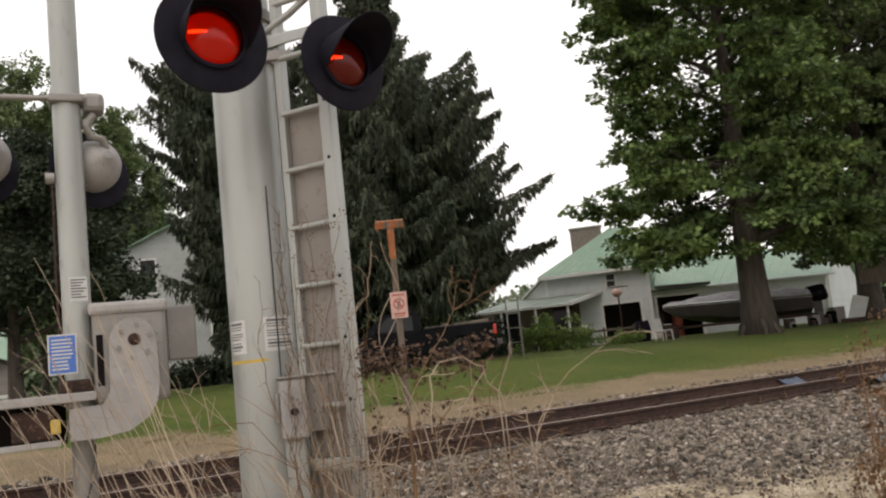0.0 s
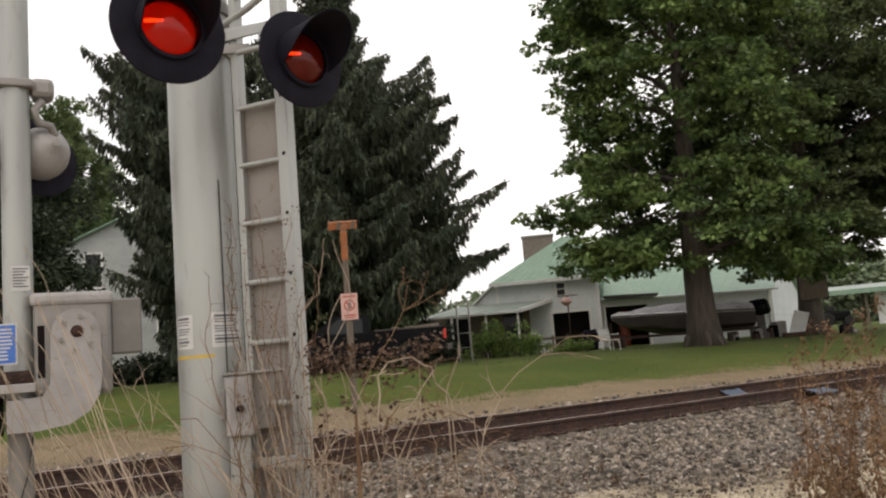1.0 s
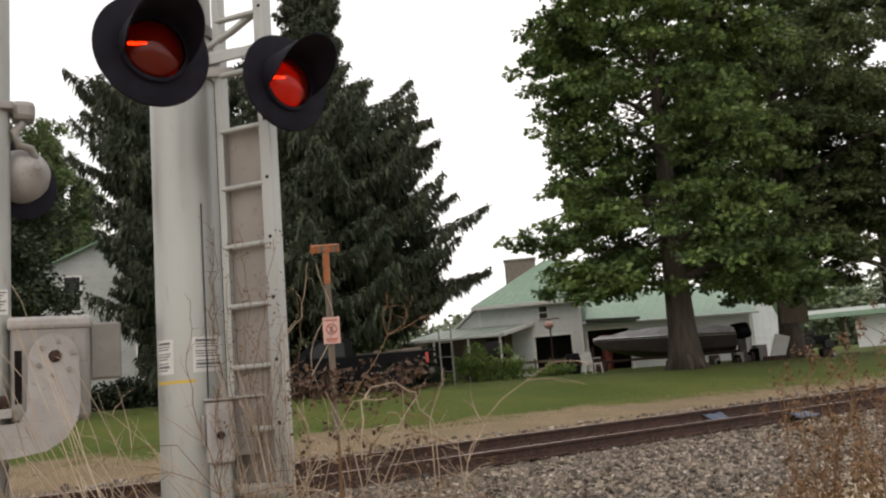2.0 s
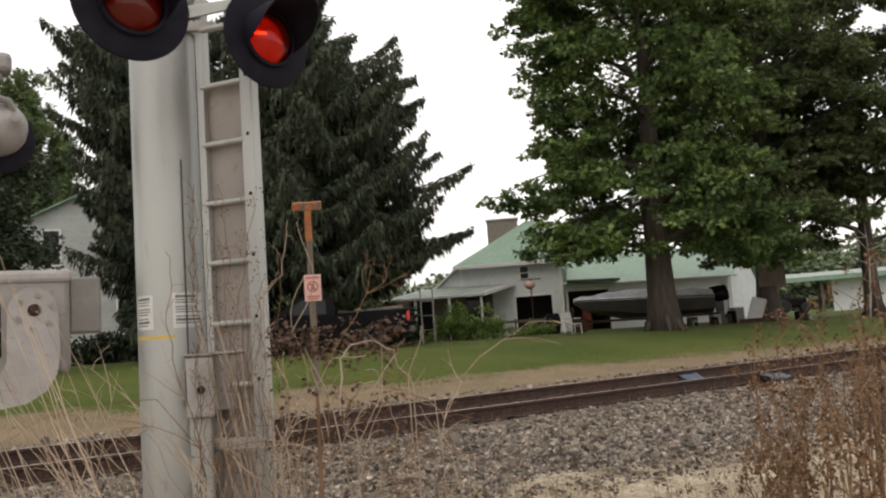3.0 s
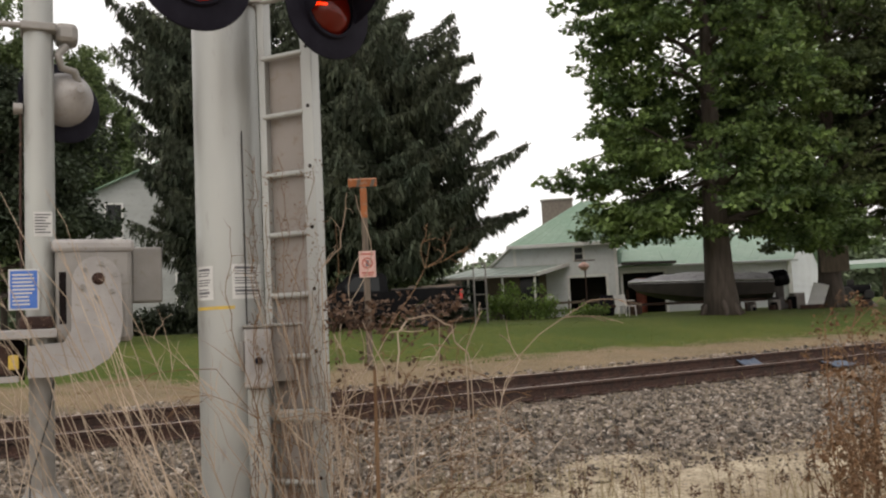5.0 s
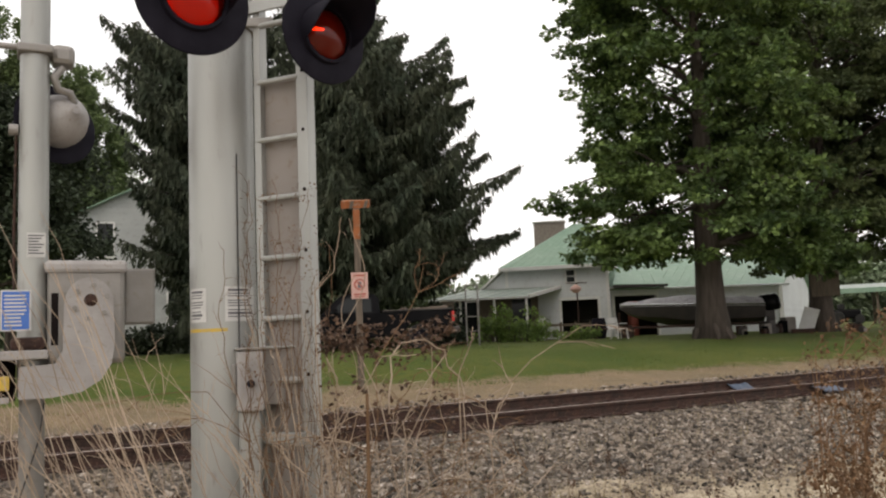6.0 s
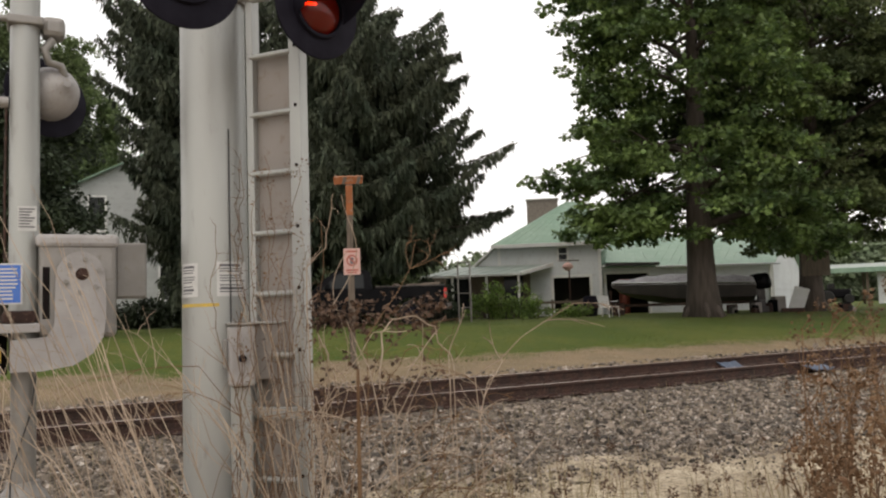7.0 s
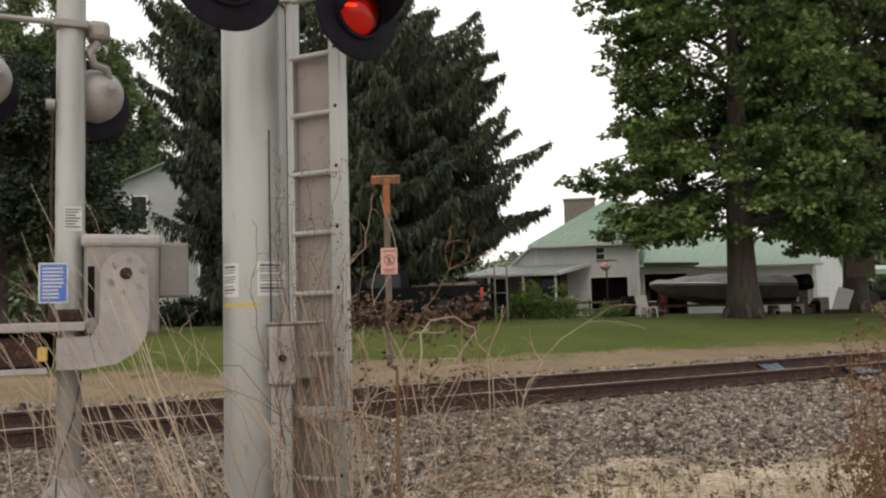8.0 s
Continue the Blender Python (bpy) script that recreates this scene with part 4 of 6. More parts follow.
def build_left_house():
    h = thing("two_storey_house", "grey-white two-storey house half hidden by trees", "house", pose(-18.0, 44.6, 0.9, 0, 0, 17))
    W, D, E, R = 12.6, 9.0, 7.2, 10.2
    wins = [(2.05, 2.8, 5.4, 7.15), (6.4, 7.15, 5.4, 7.15), (5.55, 6.3, 1.7, 3.4), (7.1, 7.85, 1.7, 3.4), (2.05, 2.8, 1.7, 3.4)]
    half = W / 2
    front = lap_wall("front_wall", 0, W, 0, R, [], h, GREY_SIDING, pose(0, 0, 0), top=lambda x: E + (R - E) * (1 - abs(x - half) / half))
    for a, b, c, d in wins:
        window(h, pose(a, -0.045, c), b - a, d - c, "tall double-hung window with white casing")
    lap_wall("side_wall", 0, D, 0, E, [], h, GREY_SIDING, pose(W, 0, 0, 0, 0, 90))
    lap_wall("side_wall", -D, 0, 0, E, [], h, GREY_SIDING, pose(0, 0, 0, 0, 0, -90))
    roof_panel("roof", ((-0.4, D, E - 0.2), (-0.4, -0.4, E - 0.2), (half, -0.4, R + 0.06), (half, D, R + 0.06)), h, GREEN_ROOF, label="green metal roof")
    roof_panel("roof", ((W + 0.4, -0.4, E - 0.2), (W + 0.4, D, E - 0.2), (half, D, R + 0.06), (half, -0.4, R + 0.06)), h, GREEN_ROOF)
    # low outbuilding farther along
    g = thing("garage", "low grey garage with white trim behind the trees", "garage", pose(-27, 33, 0.75, 0, 0, 27))
    lap_wall("front_wall", 0, 9, 0, 2.4, [], g, PLATE, pose(0, 0, 0))
    roof_panel("roof", ((-0.3, -0.4, 2.3), (9.3, -0.4, 2.3), (9.3, 3, 4.0), (-0.3, 3, 4.0)), g, GREEN_ROOF)
    lap_wall("side_wall", 0, 5, 0, 2.4, [], g, PLATE, pose(9, 0, 0, 0, 0, 90))
    part("trim_board", boxed(0, 9, -0.06, -0.03, 0.75, 0.9), TRIM, g)


def build_shed():
    s = thing("open_shed", "open shed with a dark green roof and pale end wall", "shed", pose(26.9, 53.6, 1.1, 0, 0, -26))
    for x in (0, 2.9, 5.8):
        for y in (0, 4):
            part("post", boxed(x - 0.08, x + 0.08, y - 0.08, y + 0.08, 0, 2.3), WOODPOST, s)
    roof_panel("roof", ((-0.4, -0.5, 2.25), (9, -0.5, 2.25), (9, 4.6, 2.75), (-0.4, 4.6, 2.75)), s, GREY_ROOF, 0.5, "grey-green sheet roof")
    part("fascia", boxed(-0.4, 9, -0.56, -0.5, 2.0, 2.3), GREEN_ROOF, s)
    part("end_wall", boxed(3.5, 9, 0.3, 0.42, 0, 2.1), SIDING, s)
    f = thing("black_tractor", "small dark machine parked under the shed", "tractor", pose(27.6, 52.6, 1.15, 0, 0, -20))
    part("machine_body", boxed(-0.8, 0.8, -0.4, 0.4, 0.35, 0.95, 0.12), CARBLACK, f)
    part("seat", boxed(-0.5, -0.1, -0.25, 0.25, 0.95, 1.3, 0.06), RUBBER, f)
    for x, r in ((-0.6, 0.42), (0.65, 0.3)):
        for y in (-0.5, 0.5):
            part("wheel", lathe(bmesh.new(), [(0, -0.12), (r * 0.9, -0.12), (r, -0.06), (r, 0.06), (r * 0.9, 0.12), (0, 0.12)], 18, pose(x, y, r, 90)), RUBBER, f, smooth=True)


build_house()
build_barn()
build_left_house()
build_shed()


# ---- trees ----
def leaf_cloud(centres, sizes, per, leaf, seed, droop=0.35, aspect=0.75, flat=0.75):
    """Many small folded leaves round clump centres; returns vertices and faces."""
    rng = np.random.default_rng(seed)
    c = np.repeat(np.asarray(centres), per, 0)
    r = np.repeat(np.asarray(sizes), per)
    n = len(c)
    d = rng.normal(size=(n, 3))
    d /= np.linalg.norm(d, axis=1)[:, None]
    pos = c + d * (r * rng.uniform(0.25, 1.0, n) ** 0.6)[:, None] * np.array([1, 1, flat])
    out = d * np.array([1, 1, 0.3]) + rng.normal(scale=0.6, size=(n, 3))
    out[:, 2] -= droop
    out /= np.linalg.norm(out, axis=1)[:, None]
    up = np.array([0, 0, 1.0]) + rng.normal(scale=0.5, size=(n, 3))
    side = np.cross(out, up)
    side /= np.linalg.norm(side, axis=1)[:, None] + 1e-9
    nrm = np.cross(side, out)
    ln = leaf * rng.uniform(0.6, 1.35, n)[:, None]
    w = ln * aspect * 0.5
    v = np.stack([pos, pos + out * ln * 0.5 + side * w - nrm * w * 0.35, pos + out * ln, pos + out * ln * 0.5 - side * w - nrm * w * 0.35], 1)
    f = np.arange(n * 4).reshape(n, 4)
    tri = np.concatenate([f[:, (0, 1, 2)], f[:, (0, 2, 3)]], 0)
    return v.reshape(-1, 3).tolist(), tri.tolist()


def limb(bm, a, b, ra, rb, rng, bend=0.12, seg=5, n=8):
    a, b = Vector(a), Vector(b)
    l = (b - a).length
    pts = []
    off = Vector((rng.uniform(-1, 1), rng.uniform(-1, 1), rng.uniform(0, 1))) * l * bend
    for k in range(seg + 1):
        t = k / seg
        pts.append(a.lerp(b, t) + off * math.sin(t * math.pi) + Vector((rng.uniform(-1, 1), rng.uniform(-1, 1), 0)) * ra * 0.25 * (0 < k < seg))
    tube(bm, pts, [ra + (rb - ra) * (k / seg) ** 0.8 for k in range(seg + 1)], n)
    return pts


def broadleaf(x, y, z, height, radius, base, trunk_r, clumps, per, leaf, mat, seed, label, gaps=0.0, lean=(0, 0), clump_r=0.75, stray=(), lobes=(), flat=0.46):
    """A tree with a buttressed trunk, limbs, branches and clumps of leaves at the branch ends."""
    rng = random.Random(seed)
    tree = thing("tree", label, "tree", pose(x, y, z))
    bm = bmesh.new()
    top = Vector((lean[0], lean[1], height * 0.72))
    pts, rad = [], []
    for k in range(11):
        t = k / 10
        pts.append(Vector((0, 0, -0.15)).lerp(top, t) + Vector((math.sin(t * 5 + seed), math.cos(t * 4 + seed), 0)) * 0.12 * t * trunk_r * 3)
        rad.append(trunk_r * ((1 - t) ** 0.8 * 0.92 + 0.06 + 0.26 * math.exp(-t * 26)))
    tube(bm, pts, rad, 16)
    for k in range(7):
        a = 2 * math.pi * k / 7 + rng.uniform(-0.3, 0.3)
        limb(bm, (math.cos(a) * trunk_r * 0.6, math.sin(a) * trunk_r * 0.6, 0.55), (math.cos(a) * trunk_r * 1.5, math.sin(a) * trunk_r * 1.5, -0.12), trunk_r * 0.30, trunk_r * 0.10, rng, 0.05, 4, 7)
    mid = (height + base) / 2
    hh = (height - base) / 2
    ends = []

    def inside(p):
        t = (p.z - mid) / hh
        if abs(t) > 1:
            return False
        r = radius * (1 - abs(t) ** (6 if t < 0 else 2.6)) ** 0.5 * (0.85 + 0.3 * noise.noise(p * 0.35 + Vector((seed, 0, 0))))
        c = top * max(0, min(1, p.z / top.z))
        return (p.x - c.x) ** 2 + (p.y - c.y) ** 2 < r * r
    limbs = 15
    for k in range(limbs):
        t = 0.24 + 0.72 * k / limbs
        i = min(9, int(t * 10))
        start = pts[i].lerp(pts[i + 1], t * 10 - i)
        a = k * 2.4 + rng.uniform(-0.4, 0.4)
        reach = radius * rng.uniform(0.65, 0.95) * (1 - 0.35 * t)
        end = start + Vector((math.cos(a) * reach, math.sin(a) * reach, rng.uniform(0.05, 0.6) * reach * (0.4 + t)))
        lp = limb(bm, start, end, trunk_r * (0.42 - 0.26 * t), 0.035, rng, 0.14, 6, 8)
        for j in range(5):
            s = lp[1 + j]
            a2 = a + rng.uniform(-1.3, 1.3)
            r2 = reach * rng.uniform(0.25, 0.5)
            e2 = s + Vector((math.cos(a2) * r2, math.sin(a2) * r2, rng.uniform(-0.35, 0.45) * r2))
            limb(bm, s, e2, 0.05, 0.012, rng, 0.15, 4, 5)
            ends.append(e2)
        ends.append(end)
    cs, rs = [], []
    tries = 0
    while len(cs) < clumps and tries < clumps * 40:
        tries += 1
        a, u = rng.uniform(0, 2 * math.pi), rng.uniform(-1, 1)
        rr = radius * rng.uniform(0.2, 1.0) ** 0.5
        p = Vector((math.cos(a) * rr, math.sin(a) * rr, mid + u * hh))
        if not inside(p) or noise.noise(p * 0.85 + Vector((0, seed, 0))) < gaps - 0.2:
            continue
        # one leafy bough: a drooping fan of clumps
        outward = Vector((math.cos(a), math.sin(a), 0))
        across = Vector((-math.sin(a), math.cos(a), 0))
        size = rng.uniform(0.7, 1.5)
        for k in range(rng.randint(7, 12)):
            f, g = rng.uniform(-0.9, 0.8) * size, rng.uniform(-1.0, 1.0) * size
            q = p + outward * f + across * g + Vector((0, 0, -0.30 * f - 0.24 * abs(g) + rng.uniform(-0.08, 0.08)))
            if inside(q) or rng.random() < 0.22:
                cs.append(tuple(q))
                rs.append(rng.uniform(0.35, 0.75) * clump_r)
    for lx, ly, lz, lr in lobes:
        limb(bm, (0, 0, lz + 1.6), (lx, ly, lz), 0.06, 0.015, rng, 0.1, 6, 6)
        for k in range(int(26 * lr)):
            a, u = rng.uniform(0, 2 * math.pi), rng.uniform(0, 1) ** 0.5
            cs.append((lx + math.cos(a) * u * lr, ly + math.sin(a) * u * lr, lz + rng.uniform(-0.55, 0.55) * lr))
            rs.append(rng.uniform(0.3, 0.6) * clump_r)
    for e in stray:
        limb(bm, (0, 0, e[2] + 1.2), e, 0.05, 0.012, rng, 0.1, 6, 5)
        for k in range(7):
            cs.append((e[0] + rng.uniform(-0.1, 1.3), e[1] + rng.uniform(-0.2, 0.2), e[2] + 0.1 + rng.uniform(-0.25, 0.2)))
            rs.append(rng.uniform(0.2, 0.35))
    for e in ends:
        if inside(e) and rng.random() < 0.8:
            cs.append(tuple(e))
            rs.append(rng.uniform(0.5, 0.9) * clump_r)
    v, f = leaf_cloud(cs, rs, per, leaf, seed, flat=flat)
    part("trunk", bm, BARK, tree, "furrowed trunk with spreading limbs", smooth="all")
    crown = mesh_part("crown", v, f, mat, tree, "dense leafy crown with gaps")
    return tree


def spruce(x, y, z, height, radius, base, seed, label, trunk_r=0.32, boughs=150, mat=None, density=1.0, thin_side=0.0, taper=0.5, shoulder=99.0, low=0.11):
    """A conifer: sagging boughs that lift at the tips, hung with drooping twigs."""
    rng = np.random.default_rng(seed)
    rnd = random.Random(seed)
    tree = thing("spruce", label, "tree", pose(x, y, z))
    bm = bmesh.new()
    tube(bm, [(0, 0, -0.2), (0, 0, 0.5), (0.05, 0, height * 0.5), (0, 0, height)], [trunk_r * 1.4, trunk_r, trunk_r * 0.55, 0.03], 12)
    V, F = [], []
    for k in range(boughs):
        t = (k + rnd.random()) / boughs
        h = base + (height - base) * t ** 1.15
        a = k * 2.39996 + rnd.uniform(-0.3, 0.3)
        reach = radius * (1 - t) ** taper * (0.74 + 0.26 * min(1, t / low)) * rnd.choice((rnd.uniform(0.5, 0.9), rnd.uniform(0.78, 1.1))) + 0.25
        reach *= 1 - thin_side * max(0, -math.cos(a)) * max(0, 1 - t * 2.6)
        reach *= 0.9 + 0.25 * noise.noise((math.cos(a) * 2, math.sin(a) * 2, h * 0.5))
        reach *= 1 - 0.68 * min(1, max(0, (h - shoulder) / 1.2))
        sag = reach * rnd.uniform(0.06, 0.22)
        lift = reach * rnd.uniform(0.08, 0.24) * (0.6 + t)
        ca, sa = math.cos(a), math.sin(a)
        n = 9
        pts = []
        for j in range(n + 1):
            u = j / n
            r = reach * u
            pts.append(Vector((ca * r, sa * r, h - sag * math.sin(u * math.pi * 0.9) + lift * u ** 3 - 0.15 * reach * u)))
        tube(bm, pts, [0.05 * (1 - j / n) * (0.5 + reach / radius) + 0.006 for j in range(n + 1)], 5)
        # side twigs and hanging sprays
        m = int(reach * 150 * density) + 50
        u = rng.uniform(0.10, 1.0, m) ** 0.7
        idx = np.clip((u * n).astype(int), 0, n - 1)
        P = np.array([tuple(p) for p in pts])
        fr = (u * n - idx)[:, None]
        base_p = P[idx] * (1 - fr) + P[idx + 1] * fr
        side = np.array([-sa, ca, 0.0])
        # twigs gather on a few side branchlets
        slot = rng.integers(0, 9, m)
        out = rng.uniform(-1, 1, 9)[slot]
        wide = (0.10 + 1.25 * np.sin(np.clip(u, 0, 1) * np.pi) ** 0.8 * (1 - 0.55 * u) * min(1.0, reach / 4)) * np.abs(out)
        start = base_p + side * (np.sign(out) * wide)[:, None] + np.array([ca, sa, 0]) * (0.35 * wide)[:, None]
        start += rng.normal(scale=0.045, size=(m, 3))
        start[:, 2] -= 0.22 * wide
        hang = rng.uniform(0, 1, m) < 0.62
        ln = (rng.uniform(0.16, 0.8, m) * np.where(hang, 1.0, 0.6) * (0.45 + 0.55 * (1 - u ** 2)) * (0.55 + 0.45 * min(1, reach / 4)))[:, None]
        dirv = side * rng.normal(scale=0.45, size=(m, 1)) + np.array([ca, sa, 0]) * rng.uniform(-0.1, 0.9, m)[:, None] + np.array([0, 0, -1.0]) * np.where(hang, rng.uniform(0.9, 2.2, m), rng.uniform(-0.35, 0.5, m))[:, None]
        dirv /= np.linalg.norm(dirv, axis=1)[:, None]
        w = rng.uniform(0.018, 0.048, m)[:, None]
        ref = rng.normal(size=(m, 3))
        wd = np.cross(dirv, ref)
        wd /= np.linalg.norm(wd, axis=1)[:, None]
        q = np.stack([start - wd * w * 0.5, start + dirv * ln * 0.4 - wd * w * 1.2, start + dirv * ln, start + dirv * ln * 0.4 + wd * w * 1.2], 1)
        o = len(V) * 4
        V.append(q.reshape(-1, 3))
        F.append(m)
    part("trunk", bm, BARK, tree, smooth="all")
    v = np.concatenate(V)
    nq = len(v) // 4
    f = np.arange(nq * 4).reshape(nq, 4)
    mesh_part("crown", v.tolist(), f.tolist(), mat or NEEDLE, tree, "dark drooping needle boughs")
    return tree


def leafy_mass(name, label, category, x, y, z, spots, per, leaf, mat, seed, kind="", droop=0.1):
    """A shrub, hedge or far wood: leaf clumps at spots (x, y, z, r) about a foot point, on thin stems."""
    t = thing(name, label, category, pose(x, y, z), kind=kind)
    rng = random.Random(seed)
    bm = bmesh.new()
    for k, (a, b, c, r) in enumerate(spots):
        if k % 2 == 0:
            tube(bm, [(a * 0.8, b * 0.8, -0.1), (a * 0.9, b * 0.9, c * 0.5), (a, b, c)], [r * 0.06, r * 0.05, r * 0.02], 5)
    tagged(part("stems", bm, BARK, t), kind="stuff")
    v, f = leaf_cloud([s[:3] for s in spots], [s[3] for s in spots], per, leaf, seed, droop=droop)
    mesh_part("leaves", v, f, mat, t)
    return t


broadleaf(10.2, 28.2, 0.95, 17.5, 4.55, 1.7, 0.52, 1750, 52, 0.19, MAPLE, 11, "tall maple with a thick trunk and dense green crown", gaps=0.13, clump_r=0.66, lobes=((-4.1, -1.2, 3.2, 0.9), (-3.3, -1.6, 2.9, 0.8), (-2.4, -2.0, 3.0, 0.7), (-3.9, -0.9, 4.6, 0.9), (2.4, -1.5, 2.6, 0.9), (3.5, -1.0, 2.5, 1.0), (3.9, -0.5, 3.6, 1.1)), stray=((-5.75, -0.2, 4.6),))
broadleaf(15.9, 32.3, 1.0, 17.0, 5.9, 1.9, 0.46, 1450, 50, 0.20, MAPLE_OLD, 23, "dark-leaved maple with a forked trunk beside the barn", gaps=0.15, lean=(0.9, 0.4), clump_r=0.75)
broadleaf(20.3, 32.3, 1.0, 16, 4.7, 3.7, 0.33, 1000, 52, 0.20, MAPLE_OLD, 31, "dark maple at the yard's edge", gaps=0.05, clump_r=0.8)
spruce(-1.9, 32.0, 0.95, 23.0, 6.9, 3.3, 5, "large dark spruce with drooping boughs behind the truck", 0.42, 520, density=0.9, taper=0.50, shoulder=11.0, low=0.16)
spruce(-7.2, 33.2, 0.95, 27.0, 6.0, 2.0, 8, "dark spruce standing close beside a larger one", 0.38, 460, density=0.82, thin_side=0.86, shoulder=13.2)
broadleaf(-11.75, 23.2, 0.75, 7.9, 3.8, 2.5, 0.24, 1200, 60, 0.13, YARDLEAF, 41, "dark leafy yard tree with a forked trunk", gaps=0.03, clump_r=0.7, flat=0.9)
for k in range(11):
    h = 21.5 + 1.3 * math.sin(k * 2.3) - 0.10 * max(0, k - 3) ** 2
    broadleaf(-27.6 + 0.98 * k, 47.4 + 0.5 * k + 0.7 * math.sin(k * 1.9), 1.0, h, 1.1, 2.0, 0.2, 430, 60, 0.2, LIGHTLEAF, 60 + k, "slender pale green poplar rising behind the house", clump_r=0.62, flat=1.3)


def build_bare_sapling():
    rng = random.Random(77)
    x, y = 18.9, 30.4
    t = thing("bare_sapling", "leafless grey sapling with forked branches beside the dark maple", "tree", pose(x, y, land(x, y)))
    bm = bmesh.new()
    trunk = limb(bm, (0, 0, -0.1), (0.15, 0, 4.6), 0.05, 0.015, rng, 0.04, 9, 7)
    part("trunk", bm, CONCRETE, t, "thin pale trunk", smooth="all")
    for k in range(9):
        bm = bmesh.new()
        p = trunk[4 + k % 5]
        side = -1 if k % 3 else 1
        e = p + Vector((side * rng.uniform(0.6, 1.3), rng.uniform(-0.4, 0.4), rng.uniform(-0.1, 0.7)))
        pts = limb(bm, p, e, 0.024, 0.008, rng, 0.12, 6, 5)
        for q in pts[2:6]:
            limb(bm, q, q + Vector((side * rng.uniform(0.1, 0.4), 0, rng.uniform(-0.3, 0.35))), 0.011, 0.004, rng, 0.1, 3, 4)
        part("branch", bm, CONCRETE, t, "bare pale branch", smooth="all")


build_bare_sapling()


# ---- shrubs, hedge and distance ----
def spots_in(w, d, h, n, r, seed):
    rng = random.Random(seed)
    out = []
    while len(out) < n:
        x, y, z = rng.uniform(-1, 1), rng.uniform(-1, 1), rng.uniform(0.05, 1)
        if x * x + y * y + (z * 0.95) ** 2 < 1.05:
            out.append((x * w / 2, y * d / 2, z * h * (0.85 + 0.3 * rng.random()), r * rng.uniform(0.6, 1.2)))
    return out


leafy_mass("shrub", "bright green leafy shrub in front of the porch", "shrub", 4.25, 34.6, 1.0, spots_in(3.9, 1.8, 1.4, 54, 0.32, 1), 60, 0.13, SHRUB, 71, droop=0.7)
leafy_mass("shrub", "low weedy shrub beside the farmhouse door", "shrub", 6.9, 34.0, 1.0, spots_in(1.6, 0.9, 0.55, 20, 0.2, 2), 50, 0.1, SHRUB, 72)
leafy_mass("hedge", "dark clipped hedge in front of the house", "hedge", -10.2, 36.5, 0.95, spots_in(7.5, 1.2, 1.2, 110, 0.4, 3), 110, 0.15, HEDGE, 73)
for k in range(7):
    leafy_mass("tall_shrub", "tall green shrub growing behind the truck", "shrub", -7.0 + k * 1.35, 33.0 + 0.5 * math.sin(k * 2.1), 0.95, spots_in(2.2, 1.4, 2.0 + 0.3 * math.sin(k * 1.7), 44, 0.4, 80 + k), 75, 0.15, (YARDLEAF, HEDGE, LIGHTLEAF)[k % 3], 90 + k)


def build_far_wood():
    rng = random.Random(9)
    spots = []
    for k in range(430):
        a = radians(rng.uniform(-42, 46))
        r = rng.uniform(150, 210)
        x, y = math.sin(a) * r, math.cos(a) * r
        h = 10.5 + 4 * noise.noise((a * 9, 0, 2)) + rng.uniform(-2, 2)
        for j in range(9):
            spots.append((x + rng.uniform(-3, 3), y + rng.uniform(-3, 3), land(x, y) + max(0.6, h * (j + 0.3) / 9), rng.uniform(1.4, 2.4)))
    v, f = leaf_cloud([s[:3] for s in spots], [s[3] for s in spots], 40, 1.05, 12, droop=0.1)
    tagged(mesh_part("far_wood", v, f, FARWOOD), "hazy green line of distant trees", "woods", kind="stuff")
    # field strips behind the yard
    bm = bmesh.new()
    for a, b in ((-38, 60),):
        vs = []
        for (s, p) in ((a, 66), (b, 66), (b + 40, 140), (a - 40, 140)):
            x, y = sp(s, p)
            vs.append(bm.verts.new((x, y, land(x, y) + 0.35)))
        bm.faces.new(vs)
    bmesh.ops.subdivide_edges(bm, edges=bm.edges[:], cuts=12, use_grid_fill=True)
    field = surface("ripening_field", (0.22, 0.24, 0.08), (0.15, 0.19, 0.06), 0.9, 0, 0.15)
    tagged(part("field", bm, field), "yellow-green crop field behind the yard", "field", kind="structure")


build_far_wood()


# ---- driveway ----
def build_drive():
    verts, faces = [], []
    drive = surface("pale_gravel_drive", (0.30, 0.29, 0.275), (0.24, 0.23, 0.215), 0.95, 0, 2.0, bump=0.4)
    for i in range(31):
        s = -26 + i * 1.0
        for p in (26.5, 36.0):
            x, y = sp(s, p + 0.25 * math.sin(s * 0.4))
            verts.append((x, y, land(x, y) + 0.03))
    for i in range(30):
        faces.append((2 * i, 2 * i + 2, 2 * i + 3, 2 * i + 1))
    tagged(mesh_part("driveway", verts, faces, drive, smooth=True), "pale gravel driveway across the lawn", "driveway", kind="structure")


build_drive()


# ---- the pickup truck ----
def wheel_parts(parent, x, y, r, w, side):
    wh = part("wheel", lathe(bmesh.new(), [(r * 0.62, -w / 2), (r * 0.93, -w / 2), (r, -w * 0.3), (r, w * 0.3), (r * 0.93, w / 2), (r * 0.62, w / 2), (r * 0.62, -w / 2)], 28, pose(x, y, r, 90)), RUBBER, parent, "black rubber tyre", smooth=True)
    part("rim", lathe(bmesh.new(), [(0, 0.03), (r * 0.2, 0.03), (r * 0.3, -0.02), (r * 0.55, -0.02), (r * 0.63, 0.04), (r * 0.63, -0.1), (0, -0.1)], 24, pose(x, y + side * w * 0.3, r, 90 if side < 0 else -90)), BLACK, wh, "dark steel rim", smooth=True)


